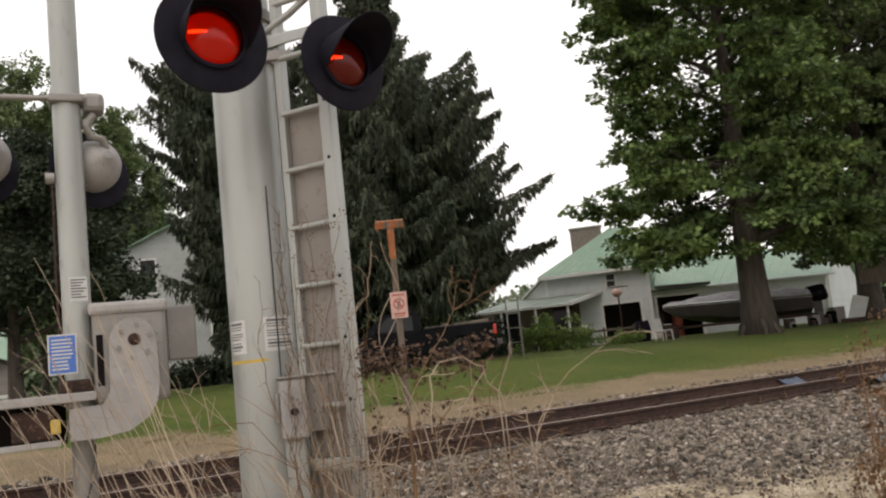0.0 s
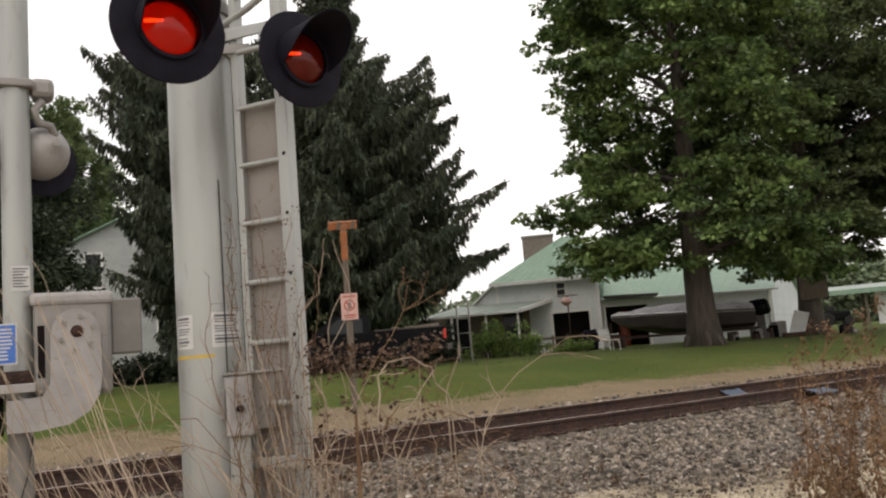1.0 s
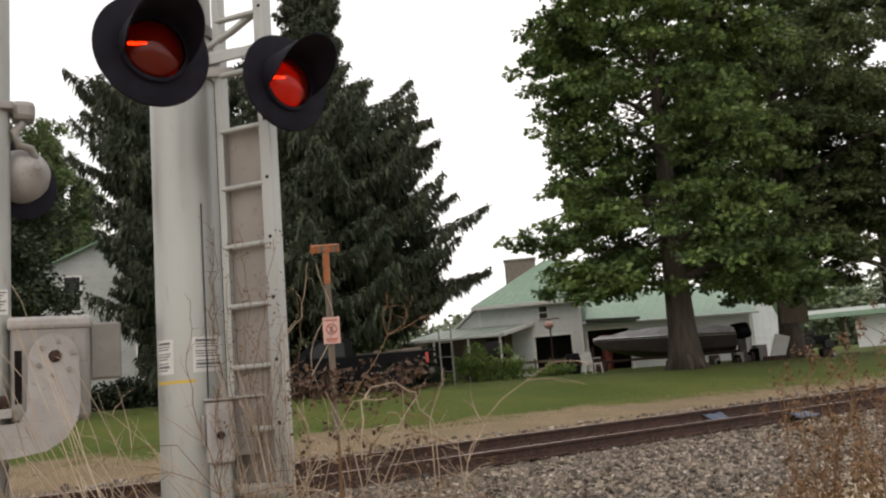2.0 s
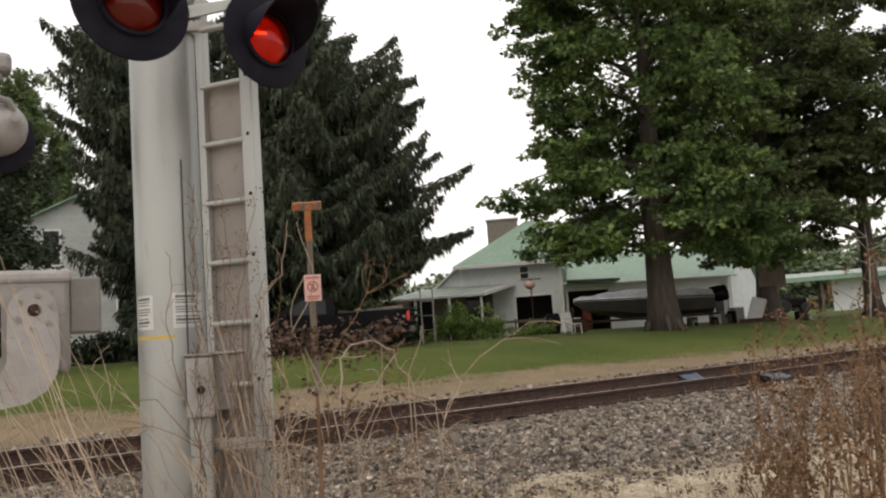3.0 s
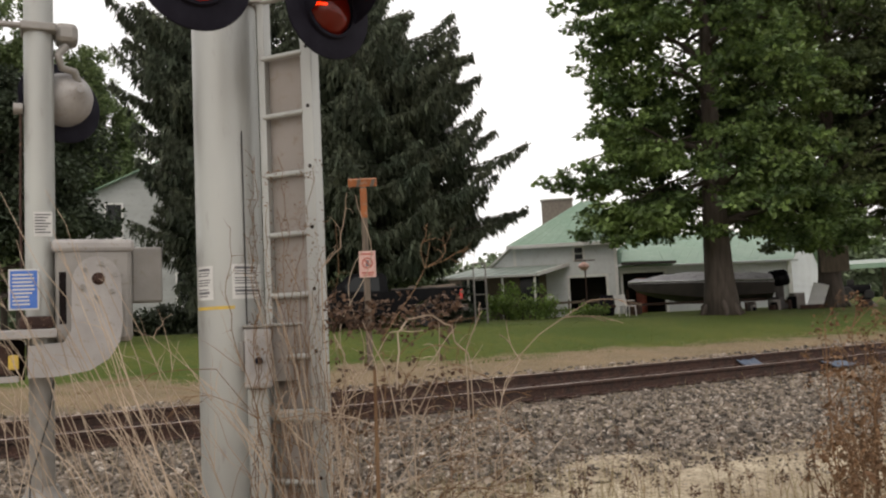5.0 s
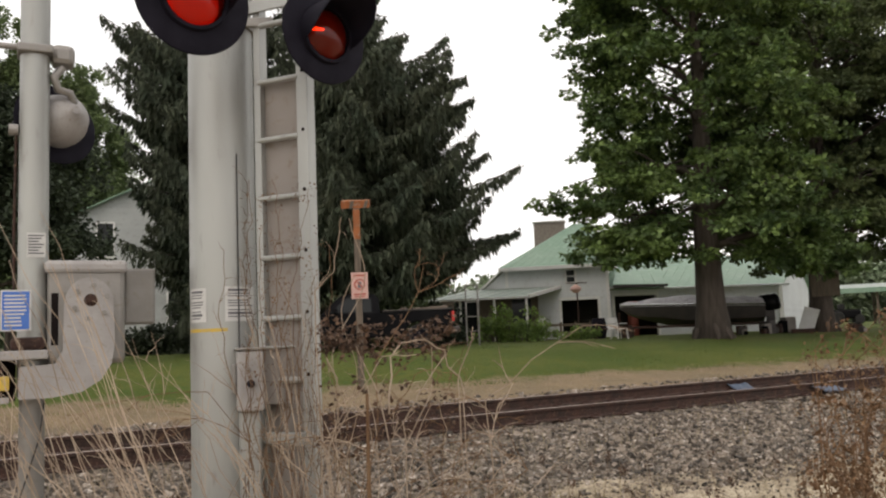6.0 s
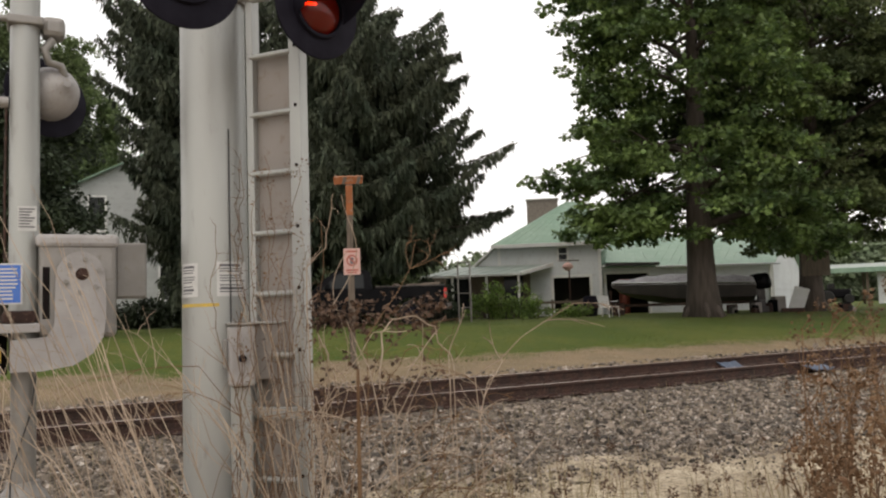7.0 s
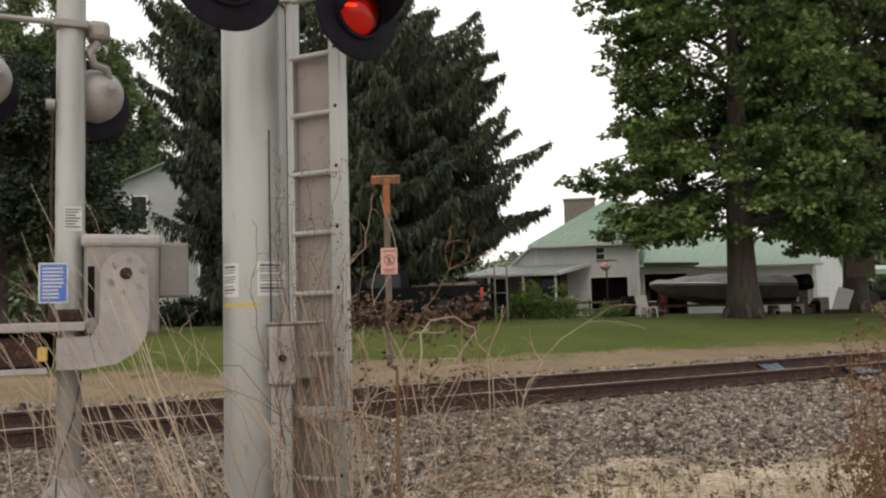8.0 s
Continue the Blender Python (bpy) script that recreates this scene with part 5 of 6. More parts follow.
def build_truck():
    gz = land(-1.0, 28.2)
    t = thing("pickup_truck", "black pickup truck parked on the lawn", "pickup truck", pose(1.5, 28.1, gz, 0, 0, 1))
    # local: tail at x = 0, front at x = -5.6
    body = [(-0.05, 0.50), (-0.02, 1.22), (-2.28, 1.20), (-2.30, 1.16), (-4.25, 1.14), (-5.45, 1.02), (-5.6, 0.85), (-5.58, 0.48), (-5.15, 0.45)]
    for cx in (-4.72, -1.15):
        arc = [(cx + 0.46 * math.cos(a), 0.42 + 0.44 * math.sin(a)) for a in (radians(180 - 18 * k) for k in range(11))]
        body += [(cx - 0.46, 0.40)] + arc + [(cx + 0.46, 0.40)]
    bm = prism(bmesh.new(), body, -0.93, 0.93)
    bmesh.ops.bevel(bm, geom=[e for e in bm.edges if abs(e.verts[0].co.y - e.verts[1].co.y) < 1e-6], offset=0.035, segments=2, affect="EDGES")
    part("body", bm, CARBLACK, t, "glossy black truck body", smooth=True)
    cab = [(-2.34, 1.12), (-2.42, 1.70), (-2.52, 1.78), (-3.45, 1.79), (-3.62, 1.74), (-4.28, 1.14)]
    bm = bmesh.new()
    lo = [bm.verts.new((x, -0.88 + 0.18 * max(0, z - 1.15), z)) for x, z in cab]
    hi = [bm.verts.new((x, 0.88 - 0.18 * max(0, z - 1.15), z)) for x, z in cab]
    bm.faces.new(lo)
    bm.faces.new(hi[::-1])
    for k in range(len(cab)):
        j = (k + 1) % len(cab)
        bm.faces.new((lo[j], lo[k], hi[k], hi[j]))
    bmesh.ops.recalc_face_normals(bm, faces=bm.faces)
    bmesh.ops.bevel(bm, geom=bm.edges[:], offset=0.03, segments=2, affect="EDGES")
    part("cab", bm, CARBLACK, t, "black cab", smooth=True)
    for s in (-1, 1):
        w = [(-2.62, 1.20), (-2.64, 1.66), (-3.40, 1.68), (-3.95, 1.22)]
        bm = bmesh.new()
        vs = [bm.verts.new((x, s * (0.895 - 0.18 * max(0, z - 1.15)), z)) for x, z in w]
        bm.faces.new(vs if s < 0 else vs[::-1])
        part("side_window", bm, GLASS, t, "dark side window")
        part("mirror", boxed(-3.85, -3.70, s * 1.0 - 0.09, s * 1.0 + 0.09, 1.18, 1.38, 0.03), CARBLACK, t)
        part("tail_light", boxed(-0.10, 0.0, s * 0.84 - 0.095, s * 0.84 + 0.095, 0.82, 1.14, 0.02), TAIL, t, "red tail light")
        part("door_handle", boxed(-2.95, -2.78, s * 0.945 - 0.015, s * 0.945 + 0.015, 1.02, 1.06, 0.01), CARBLACK, t)
        for x in (-4.72, -1.15):
            wheel_parts(t, x, s * 0.80, 0.39, 0.25, s)
    part("bed_rail", boxed(-2.28, -0.06, -0.95, -0.85, 1.205, 1.245, 0.012), HULL, t, "thin worn bed rail")
    part("bed_rail", boxed(-2.28, -0.06, 0.85, 0.95, 1.205, 1.245, 0.012), HULL, t, "thin worn bed rail")
    part("rear_window", boxed(-2.405, -2.385, -0.6, 0.6, 1.28, 1.62), GLASS, t)
    part("rear_bumper", boxed(-0.02, 0.16, -0.9, 0.9, 0.45, 0.66, 0.04), HULL, t, "dark rear bumper")
    # load in the bed
    for k, (x, y, s) in enumerate(((-0.5, -0.3, 0.32), (-1.0, 0.2, 0.4), (-1.6, -0.2, 0.3))):
        o = thing("firewood", "rough split log lying in the truck bed", "log", pose(1.5 + x, 28.1 + y, gz + 1.18, 0, 0, k * 40), group="logs in the truck bed")
        part("log", tube(bmesh.new(), [(-s, 0, 0.06), (s, 0, 0.08)], [0.09, 0.1], 9), WOODPOST, o)


build_truck()


# ---- post with a notice ----
def build_notice_post():
    gz = land(-0.85, 15.3)
    p = thing("notice_post", "weathered wooden post with a rust-orange top tray", "post", pose(-0.85, 15.29, gz))
    h = 3.72 - gz
    part("post_shaft", boxed(-0.055, 0.055, -0.05, 0.05, -0.3, h, 0.008), WOODPOST, p, "weathered square wooden post")
    part("painted_band", boxed(-0.059, 0.059, -0.054, 0.054, h - 0.62, h - 0.08, 0.008), ORANGE, p, "rust-orange painted part")
    tray = part("tray", boxed(-0.21, 0.27, -0.16, 0.16, h - 0.08, h + 0.05, 0.006), ORANGE, p, "tilted rust-orange tray", m=pose(0, 0, 0, 12, 0, 0))
    for k in range(4):
        part("slat", prism(bmesh.new(), [(-0.20 + k * 0.12, h - 0.08), (-0.14 + k * 0.12, h - 0.08), (-0.10 + k * 0.12, h + 0.05), (-0.16 + k * 0.12, h + 0.05)], -0.175, -0.162), (ORANGE, WOODPOST)[k % 2], tray)
    part("spike", tube(bmesh.new(), [(-0.24, 0, h - 0.1), (-0.25, 0, h + 0.13)], 0.012, 6), WOODPOST, p)
    s = thing("notice_sign", "faded pink notice with a red barred circle on the post", "sign", pose(-0.825, 15.22, 2.265, 0, 0, 2))
    part("board", boxed(-0.148, 0.148, -0.006, 0.006, -0.235, 0.235, 0.004), PINK, s)
    ring = []
    bm = bmesh.new()
    for r in (0.075, 0.1):
        ring.append([bm.verts.new((r * math.cos(2 * math.pi * k / 28), -0.010, 0.02 + r * math.sin(2 * math.pi * k / 28))) for k in range(28)])
    for k in range(28):
        bm.faces.new((ring[0][k], ring[0][(k + 1) % 28], ring[1][(k + 1) % 28], ring[1][k]))
    part("ring", bm, REDINK, s)
    part("bar", boxed(-0.085, 0.085, -0.012, -0.0095, -0.012, 0.012), REDINK, s, m=pose(0, 0, 0.02, 0, 45, 0))
    part("figure", boxed(-0.03, 0.03, -0.009, -0.007, -0.04, 0.07), INK, s)
    part("print_line", boxed(-0.11, 0.11, -0.009, -0.007, 0.165, 0.195), REDINK, s)
    part("print_line", boxed(-0.11, 0.11, -0.009, -0.007, -0.17, -0.14), REDINK, s)
    part("print_line", boxed(-0.09, 0.09, -0.009, -0.007, -0.205, -0.185), REDINK, s)


build_notice_post()


# ---- boat on its trailer ----
def build_boat():
    gz = land(11.5, 34)
    b = thing("motor_boat", "dark motor boat under a grey cover on a trailer", "boat", pose(8.75, 34.75, gz, 0, 0, -14))
    L = 5.5
    n = 16
    bm = bmesh.new()
    rows = []
    for i in range(n + 1):
        u = i / n
        half = 1.02 * min(1, (u * 2.2) ** 0.55) if u > 0 else 0.02
        keel = 1.22 - 0.88 * min(1, u * 2.2) ** 0.55
        sheer = 1.36 - 0.22 * u
        rows.append([bm.verts.new((u * L, y, z)) for y, z in ((-half, sheer), (-half * 0.97, sheer - 0.18), (-half * 0.82, keel + 0.28 * min(1, u * 3)), (0, keel), (half * 0.82, keel + 0.28 * min(1, u * 3)), (half * 0.97, sheer - 0.18), (half, sheer))])
    for a, c in zip(rows, rows[1:]):
        for k in range(6):
            bm.faces.new((a[k], a[k + 1], c[k + 1], c[k]))
    bm.faces.new(rows[-1])
    bm.faces.new(rows[0])
    part("hull", bm, HULL, b, "dark painted hull", smooth=True)
    bm = bmesh.new()
    rows = []
    for i in range(n + 1):
        u = i / n
        half = 1.06 * min(1, (u * 2.2) ** 0.55) if u > 0 else 0.03
        sheer = 1.34 - 0.22 * u
        crest = sheer + 0.05 + 0.34 * min(1, u * 2.4) ** 0.8 * (1 - 0.35 * max(0, u - 0.5)) + 0.025 * math.sin(i * 1.9)
        rows.append([bm.verts.new((u * L, y * half, sheer - 0.07 + (crest - sheer + 0.07) * (1 - abs(y) ** 1.7) + 0.02 * math.sin(i * 2.3 + y * 5) * (1 - abs(y)))) for y in np.linspace(-1, 1, 11)])
    for a, c in zip(rows, rows[1:]):
        for k in range(10):
            bm.faces.new((a[k], a[k + 1], c[k + 1], c[k]))
    part("cover", bm, CANVAS, b, "sagging grey canvas cover", smooth=True)
    part("rub_rail", tube(bmesh.new(), [(0.02, -0.1, 1.34), (0.6, -0.62, 1.32), (1.4, -0.95, 1.29), (2.8, -1.05, 1.24), (L, -1.05, 1.13)], 0.025, 6), CHROME, b)
    m = thing("outboard_motor", "dark outboard motor on the boat's stern", "outboard motor", pose(8.75, 34.75, gz, 0, 0, -14) @ pose(L + 0.28, 0, 0.72) @ Matrix.Diagonal((1.45, 1.45, 1.45, 1)))
    part("cowl", lathe(bmesh.new(), [(0, 0.02), (0.2, 0.03), (0.25, 0.10), (0.25, 0.26), (0.23, 0.40), (0.17, 0.47), (0, 0.49)], 16, pose(0.04, 0, 0.08, 0, -6, 0) @ Matrix.Diagonal((1.2, 0.85, 1, 1))), CARBLACK, m, "rounded dark cowl", smooth=True)
    part("leg", boxed(-0.08, 0.14, -0.08, 0.08, -0.45, 0.22, 0.03), HULL, m)
    part("clamp_bracket", boxed(-0.26, -0.02, -0.16, 0.16, -0.05, 0.2, 0.02), HULL, m)
    part("propeller", lathe(bmesh.new(), [(0, 0.05), (0.05, 0.04), (0.16, 0.01), (0.16, -0.01), (0.05, -0.04), (0, -0.05)], 12, pose(0.2, 0, -0.38, 0, 90)), HULL, m)
    t = thing("boat_trailer", "rusty steel boat trailer", "trailer", pose(8.75, 34.75, gz, 0, 0, -14))
    for y in (-0.55, 0.55):
        part("frame_rail", boxed(0.3, 5.6, y - 0.04, y + 0.04, 0.36, 0.46, 0.01), RUST, t)
    part("tongue", boxed(-1.3, 0.6, -0.05, 0.05, 0.36, 0.46, 0.01), RUST, t)
    part("winch_post", boxed(-0.1, 0.0, -0.05, 0.05, 0.4, 1.05, 0.01), RUST, t)
    part("axle", tube(bmesh.new(), [(3.9, -0.9, 0.32), (3.9, 0.9, 0.32)], 0.04, 8), RUST, t)
    for y, sd in ((-0.95, -1), (0.95, 1)):
        wheel_parts(t, 3.9, y, 0.32, 0.2, sd)
    part("jack", tube(bmesh.new(), [(-1.0, 0.1, 0.0), (-1.0, 0.1, 0.7)], 0.04, 8), RUST, t)


build_boat()


# ---- yard clutter ----
def build_clutter():
    g = land(7.9, 32.0)
    c = thing("garden_chair", "white plastic garden chair on the lawn", "chair", pose(7.95, 31.9, g, 0, 0, 20) @ Matrix.Diagonal((0.95, 0.95, 0.95, 1)))
    part("seat", boxed(-0.24, 0.24, -0.24, 0.24, 0.38, 0.42, 0.015), PLASTIC, c)
    part("backrest", boxed(-0.25, 0.25, 0.22, 0.26, 0.40, 0.92, 0.02), PLASTIC, c, m=pose(0, 0.08, 0.02, -12))
    for x in (-0.21, 0.21):
        part("armrest", boxed(x - 0.03, x + 0.03, -0.24, 0.26, 0.60, 0.63, 0.01), PLASTIC, c)
        for y in (-0.21, 0.21):
            part("leg", tube(bmesh.new(), [(x, y, 0.4), (x * 1.12, y * 1.15, 0.0)], [0.028, 0.02], 8), PLASTIC, c)
    # bird feeder on a pole
    f = thing("bird_feeder", "pale pink bird feeder on a thin dark pole", "bird feeder", pose(7.35, 36.4, land(7.35, 36.4)))
    part("pole", tube(bmesh.new(), [(0, 0, 0), (0, 0, 2.4)], 0.03, 8), RUST, f)
    part("hanger", boxed(-0.45, 0.45, -0.02, 0.02, 2.38, 2.42), RUST, f)
    part("feeder_body", lathe(bmesh.new(), [(0, -0.16), (0.10, -0.14), (0.24, 0.0), (0.22, 0.10), (0.05, 0.22), (0, 0.22)], 8, pose(-0.05, 0, 2.12)), PINK, f, smooth=False)
    # metal rack behind the truck
    r = thing("metal_rack", "thin grey metal rack standing beside the truck", "rack", pose(2.05, 29.3, land(2.05, 29.3)))
    for x in (0.0, 0.42):
        for y in (0, 0.3):
            part("upright", tube(bmesh.new(), [(x, y, 0), (x, y, 2.1)], 0.016, 6), ALU_DULL, r)
    for z in (0.5, 1.0, 1.5, 2.08):
        part("crossbar", tube(bmesh.new(), [(0, 0, z), (0.42, 0, z)], 0.012, 6), ALU_DULL, r)
        part("crossbar", tube(bmesh.new(), [(0, 0.3, z), (0.42, 0.3, z)], 0.012, 6), ALU_DULL, r)
    # low fence and things before the open door
    fn = thing("garden_fence", "low grey wooden garden fence", "fence", pose(5.9, 36.2, land(6, 36), 0, 0, -8))
    for k in range(4):
        part("post", boxed(k * 0.62 - 0.04, k * 0.62 + 0.04, -0.04, 0.04, -0.1, 0.75), WOODPOST, fn)
    for z in (0.3, 0.62):
        part("fence_rail", boxed(-0.05, 1.92, -0.06, -0.035, z - 0.05, z + 0.05), WOODPOST, fn)
    for k, (x, y, r0, h, mat, label) in enumerate(((8.0, 35.5, 0.32, 0.85, BLACK, "black barrel grill on the yard"), (8.7, 33.6, 0.26, 0.5, RUST, "rusty bucket beside the trailer"), (5.7, 36.0, 0.14, 1.0, PLASTIC, "pale garden ornament by the shrub"))):
        o = thing("barrel" if k == 0 else "bucket" if k == 1 else "garden_ornament", label, "barrel" if k == 0 else "bucket" if k == 1 else "ornament", pose(x, y, land(x, y)))
        part("barrel_body", lathe(bmesh.new(), [(0, 0), (r0 * 0.85, 0), (r0, h * 0.4), (r0, h * 0.7), (r0 * 0.8, h), (0, h)], 18), mat, o, smooth=True)
    # board and odds leaning by the second maple
    b = thing("leaning_board", "white board leaning against the maple trunk", "board", pose(15.0, 31.7, land(15, 31.7), 0, 0, -20))
    part("board_sheet", boxed(-0.27, 0.27, -0.02, 0.02, 0, 0.88, 0.01), PLASTIC, b, m=pose(0, 0, 0.1, 14, 18, 0))
    part("board_foot", boxed(-0.5, 0.3, -0.25, 0.2, 0.0, 0.16, 0.02), RUST, b)
    w = thing("board_screen", "brown wooden board fixed to the maple trunk", "board", pose(15.9, 31.72, land(15.9, 31.7) + 1.35, 0, 0, -26))
    part("board_sheet", boxed(-0.5, 0.5, -0.02, 0.02, 0, 0.95, 0.01), WOODPOST, w)
    for k, (x, y, s) in enumerate(((14.7, 32.6, 0.35), (13.9, 32.4, 0.28), (12.9, 32.2, 0.2), (16.7, 31.0, 0.2))):
        o = thing("scrap_heap", "dark heap of yard scrap on the grass", "scrap", pose(x, y, land(x, y), 0, 0, k * 33), group="scrap heaps")
        for j in range(4):
            part("scrap_piece", boxed(-s * (0.6 + 0.2 * j), s * 0.8, -s * 0.4, s * (0.3 + 0.15 * j), 0.0, s * (0.7 + 0.35 * j), 0.03), (HULL, RUST, CARBLACK, PLATE)[(j + k) % 4], o, m=pose(j * s * 0.5 - s, j * 0.06, 0, 0, 0, j * 27))


build_clutter()


# ---- dead weeds and dry grass in front ----
def arch(bm, base, tip, r, rng, sag=0.25, seg=7, wob=0.02):
    """A thin stem that rises and bows over to its tip."""
    a, b = Vector(base), Vector(tip)
    pts = []
    for k in range(seg + 1):
        t = k / seg
        p = a.lerp(b, t)
        p.z += sag * math.sin(t * math.pi) * (b - a).length * 0.5
        p += Vector((rng.uniform(-1, 1), rng.uniform(-1, 1), rng.uniform(-1, 1))) * wob * (0 < k)
        pts.append(p)
    tube(bm, pts, [r * (1 - 0.7 * k / seg) for k in range(seg + 1)], 4)
    return pts


def weed_fan():
    rng = random.Random(21)
    t = thing("dry_weeds", "fan of pale dead weed stems at the gate post's foot", "weeds", kind="stuff")
    bm = bmesh.new()
    for k in range(46):
        bx, by = rng.uniform(-1.65, -0.35), rng.uniform(3.35, 4.0)
        h = rng.uniform(0.75, 1.35)
        reach = -rng.uniform(0.25, 1.05) if rng.random() < 0.8 else rng.uniform(0.0, 0.3)
        pts = arch(bm, (bx, by, 0), (bx + reach, by + rng.uniform(-0.15, 0.15), h), rng.uniform(0.0022, 0.0038), rng, rng.uniform(0.05, 0.3))
        for j in range(rng.randint(0, 3)):
            s = pts[rng.randint(3, 6)]
            arch(bm, s, s + Vector((rng.uniform(-0.22, 0.08), rng.uniform(-0.1, 0.1), rng.uniform(0.06, 0.28))), 0.0022, rng, 0.1, 4, 0.008)
    for k in range(5):
        bx = rng.uniform(-1.35, -0.9)
        arch(bm, (bx, 3.9, 0), (bx - rng.uniform(0.5, 0.9), 3.95, rng.uniform(1.55, 1.95)), 0.0042, rng, 0.12, 9)
    # long straight stems that lean across the gate machine
    for k in range(13):
        bx = rng.uniform(-1.15, -0.72)
        pts = arch(bm, (bx, 3.62 + rng.uniform(-0.1, 0.1), 0), (bx - rng.uniform(0.45, 0.85), 3.7, rng.uniform(1.2, 1.72)), rng.uniform(0.0026, 0.0038), rng, rng.uniform(-0.03, 0.10), 9, 0.008)
        for j in range(3):
            q = pts[rng.randint(4, 8)]
            arch(bm, q, q + Vector((rng.uniform(-0.16, 0.04), rng.uniform(-0.05, 0.05), rng.uniform(0.02, 0.16))), 0.0018, rng, 0.1, 4, 0.007)
    part("stems", bm, DRYSTEM, t, "pale straw-coloured stems")


def dead_shrub():
    rng = random.Random(33)
    t = thing("dead_shrub", "bare tangled pale shrub beside the ladder", "shrub")

    def grow(bm, p, d, l, r, depth):
        pts = [p]
        for k in range(4):
            d = (d + Vector((rng.uniform(-0.42, 0.42), rng.uniform(-0.2, 0.2), rng.uniform(-0.25, 0.15)))).normalized()
            p = p + d * l / 4
            pts.append(p)
        tube(bm, pts, [r * (1 - 0.1 * k) for k in range(5)], 5)
        if depth:
            for k in range(rng.randint(2, 3)):
                nd = (d + Vector((rng.uniform(-1.1, 1.1), rng.uniform(-0.4, 0.4), rng.uniform(-0.55, 0.35)))).normalized()
                grow(bm, pts[rng.randint(2, 4)], nd, l * rng.uniform(0.28, 0.48), r * 0.8, depth - 1)
    for k in range(9):
        x = -0.40 + 0.08 * k
        bm = bmesh.new()
        grow(bm, Vector((x, 3.75 + rng.uniform(-0.2, 0.2), 0)), Vector((rng.uniform(-0.15, 0.2), 0, 1)).normalized(), rng.uniform(0.72, 1.12) - 0.008 * k, 0.0032, 3)
        part("branch", bm, DRYSTEM, t, "bare pale forked branch")
    # finer brown brambles among the pale branches
    for k in range(12):
        x = -0.56 + 0.065 * k
        bm = bmesh.new()
        grow(bm, Vector((x, 3.95 + rng.uniform(-0.15, 0.15), 0)), Vector((rng.uniform(-0.1, 0.15), 0, 1)).normalized(), rng.uniform(0.8, 1.25) - 0.01 * k, 0.0028, 4)
        part("bramble", bm, BROWNWEED, t, "fine brown dead bramble")
    bm = bmesh.new()
    tube(bm, [(-0.19, 3.6, 0), (-0.195, 3.6, 0.5), (-0.19, 3.6, 1.04)], [0.012, 0.010, 0.007], 7)
    part("dark_stem", bm, BROWNWEED, t, "straight dark brown stem")
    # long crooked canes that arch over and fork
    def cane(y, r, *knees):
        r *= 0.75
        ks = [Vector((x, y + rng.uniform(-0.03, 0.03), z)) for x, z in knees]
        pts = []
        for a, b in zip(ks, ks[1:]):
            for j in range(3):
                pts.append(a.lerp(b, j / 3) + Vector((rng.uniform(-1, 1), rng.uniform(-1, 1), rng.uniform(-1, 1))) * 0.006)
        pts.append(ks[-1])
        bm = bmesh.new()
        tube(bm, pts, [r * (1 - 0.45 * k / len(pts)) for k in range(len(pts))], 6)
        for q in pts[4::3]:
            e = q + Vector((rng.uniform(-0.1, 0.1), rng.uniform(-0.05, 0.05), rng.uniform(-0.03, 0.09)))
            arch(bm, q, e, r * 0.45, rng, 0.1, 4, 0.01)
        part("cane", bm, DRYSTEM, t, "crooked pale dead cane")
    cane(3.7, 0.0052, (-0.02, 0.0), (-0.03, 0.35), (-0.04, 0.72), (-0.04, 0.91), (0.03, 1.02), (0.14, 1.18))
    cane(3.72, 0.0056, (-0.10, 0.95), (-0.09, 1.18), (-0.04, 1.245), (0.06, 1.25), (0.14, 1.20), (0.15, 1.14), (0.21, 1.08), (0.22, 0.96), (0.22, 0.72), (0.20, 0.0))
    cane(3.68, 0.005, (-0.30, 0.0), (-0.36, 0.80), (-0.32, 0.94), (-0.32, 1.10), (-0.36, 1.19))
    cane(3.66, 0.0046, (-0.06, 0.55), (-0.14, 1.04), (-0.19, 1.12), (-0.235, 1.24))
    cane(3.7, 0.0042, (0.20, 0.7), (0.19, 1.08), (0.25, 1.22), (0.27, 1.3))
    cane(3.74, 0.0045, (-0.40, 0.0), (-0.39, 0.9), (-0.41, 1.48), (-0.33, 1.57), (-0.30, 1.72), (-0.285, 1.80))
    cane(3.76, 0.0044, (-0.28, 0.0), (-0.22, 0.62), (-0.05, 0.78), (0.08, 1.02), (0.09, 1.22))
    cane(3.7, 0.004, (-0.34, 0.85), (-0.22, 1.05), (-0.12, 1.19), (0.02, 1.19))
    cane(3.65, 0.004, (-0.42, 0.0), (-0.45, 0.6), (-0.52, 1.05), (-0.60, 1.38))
    # stems that lean over the ladder's foot
    bm = bmesh.new()
    for k in range(13):
        bx = rng.uniform(-0.50, -0.24)
        pts = arch(bm, (bx, 3.95 + rng.uniform(-0.15, 0.15), 0), (bx - rng.uniform(0.08, 0.34), 4.05, rng.uniform(0.95, 1.7)), rng.uniform(0.0028, 0.0042), rng, rng.uniform(-0.02, 0.12), 8, 0.012)
        for j in range(3):
            q = pts[rng.randint(3, 7)]
            arch(bm, q, q + Vector((rng.uniform(-0.14, 0.10), rng.uniform(-0.05, 0.05), rng.uniform(0.03, 0.16))), 0.002, rng, 0.1, 4, 0.008)
    part("leaning_stem", bm, DRYSTEM, t, "thin dry stems leaning on the ladder")
    # withered leaves that still hang on the brambles
    spots = []
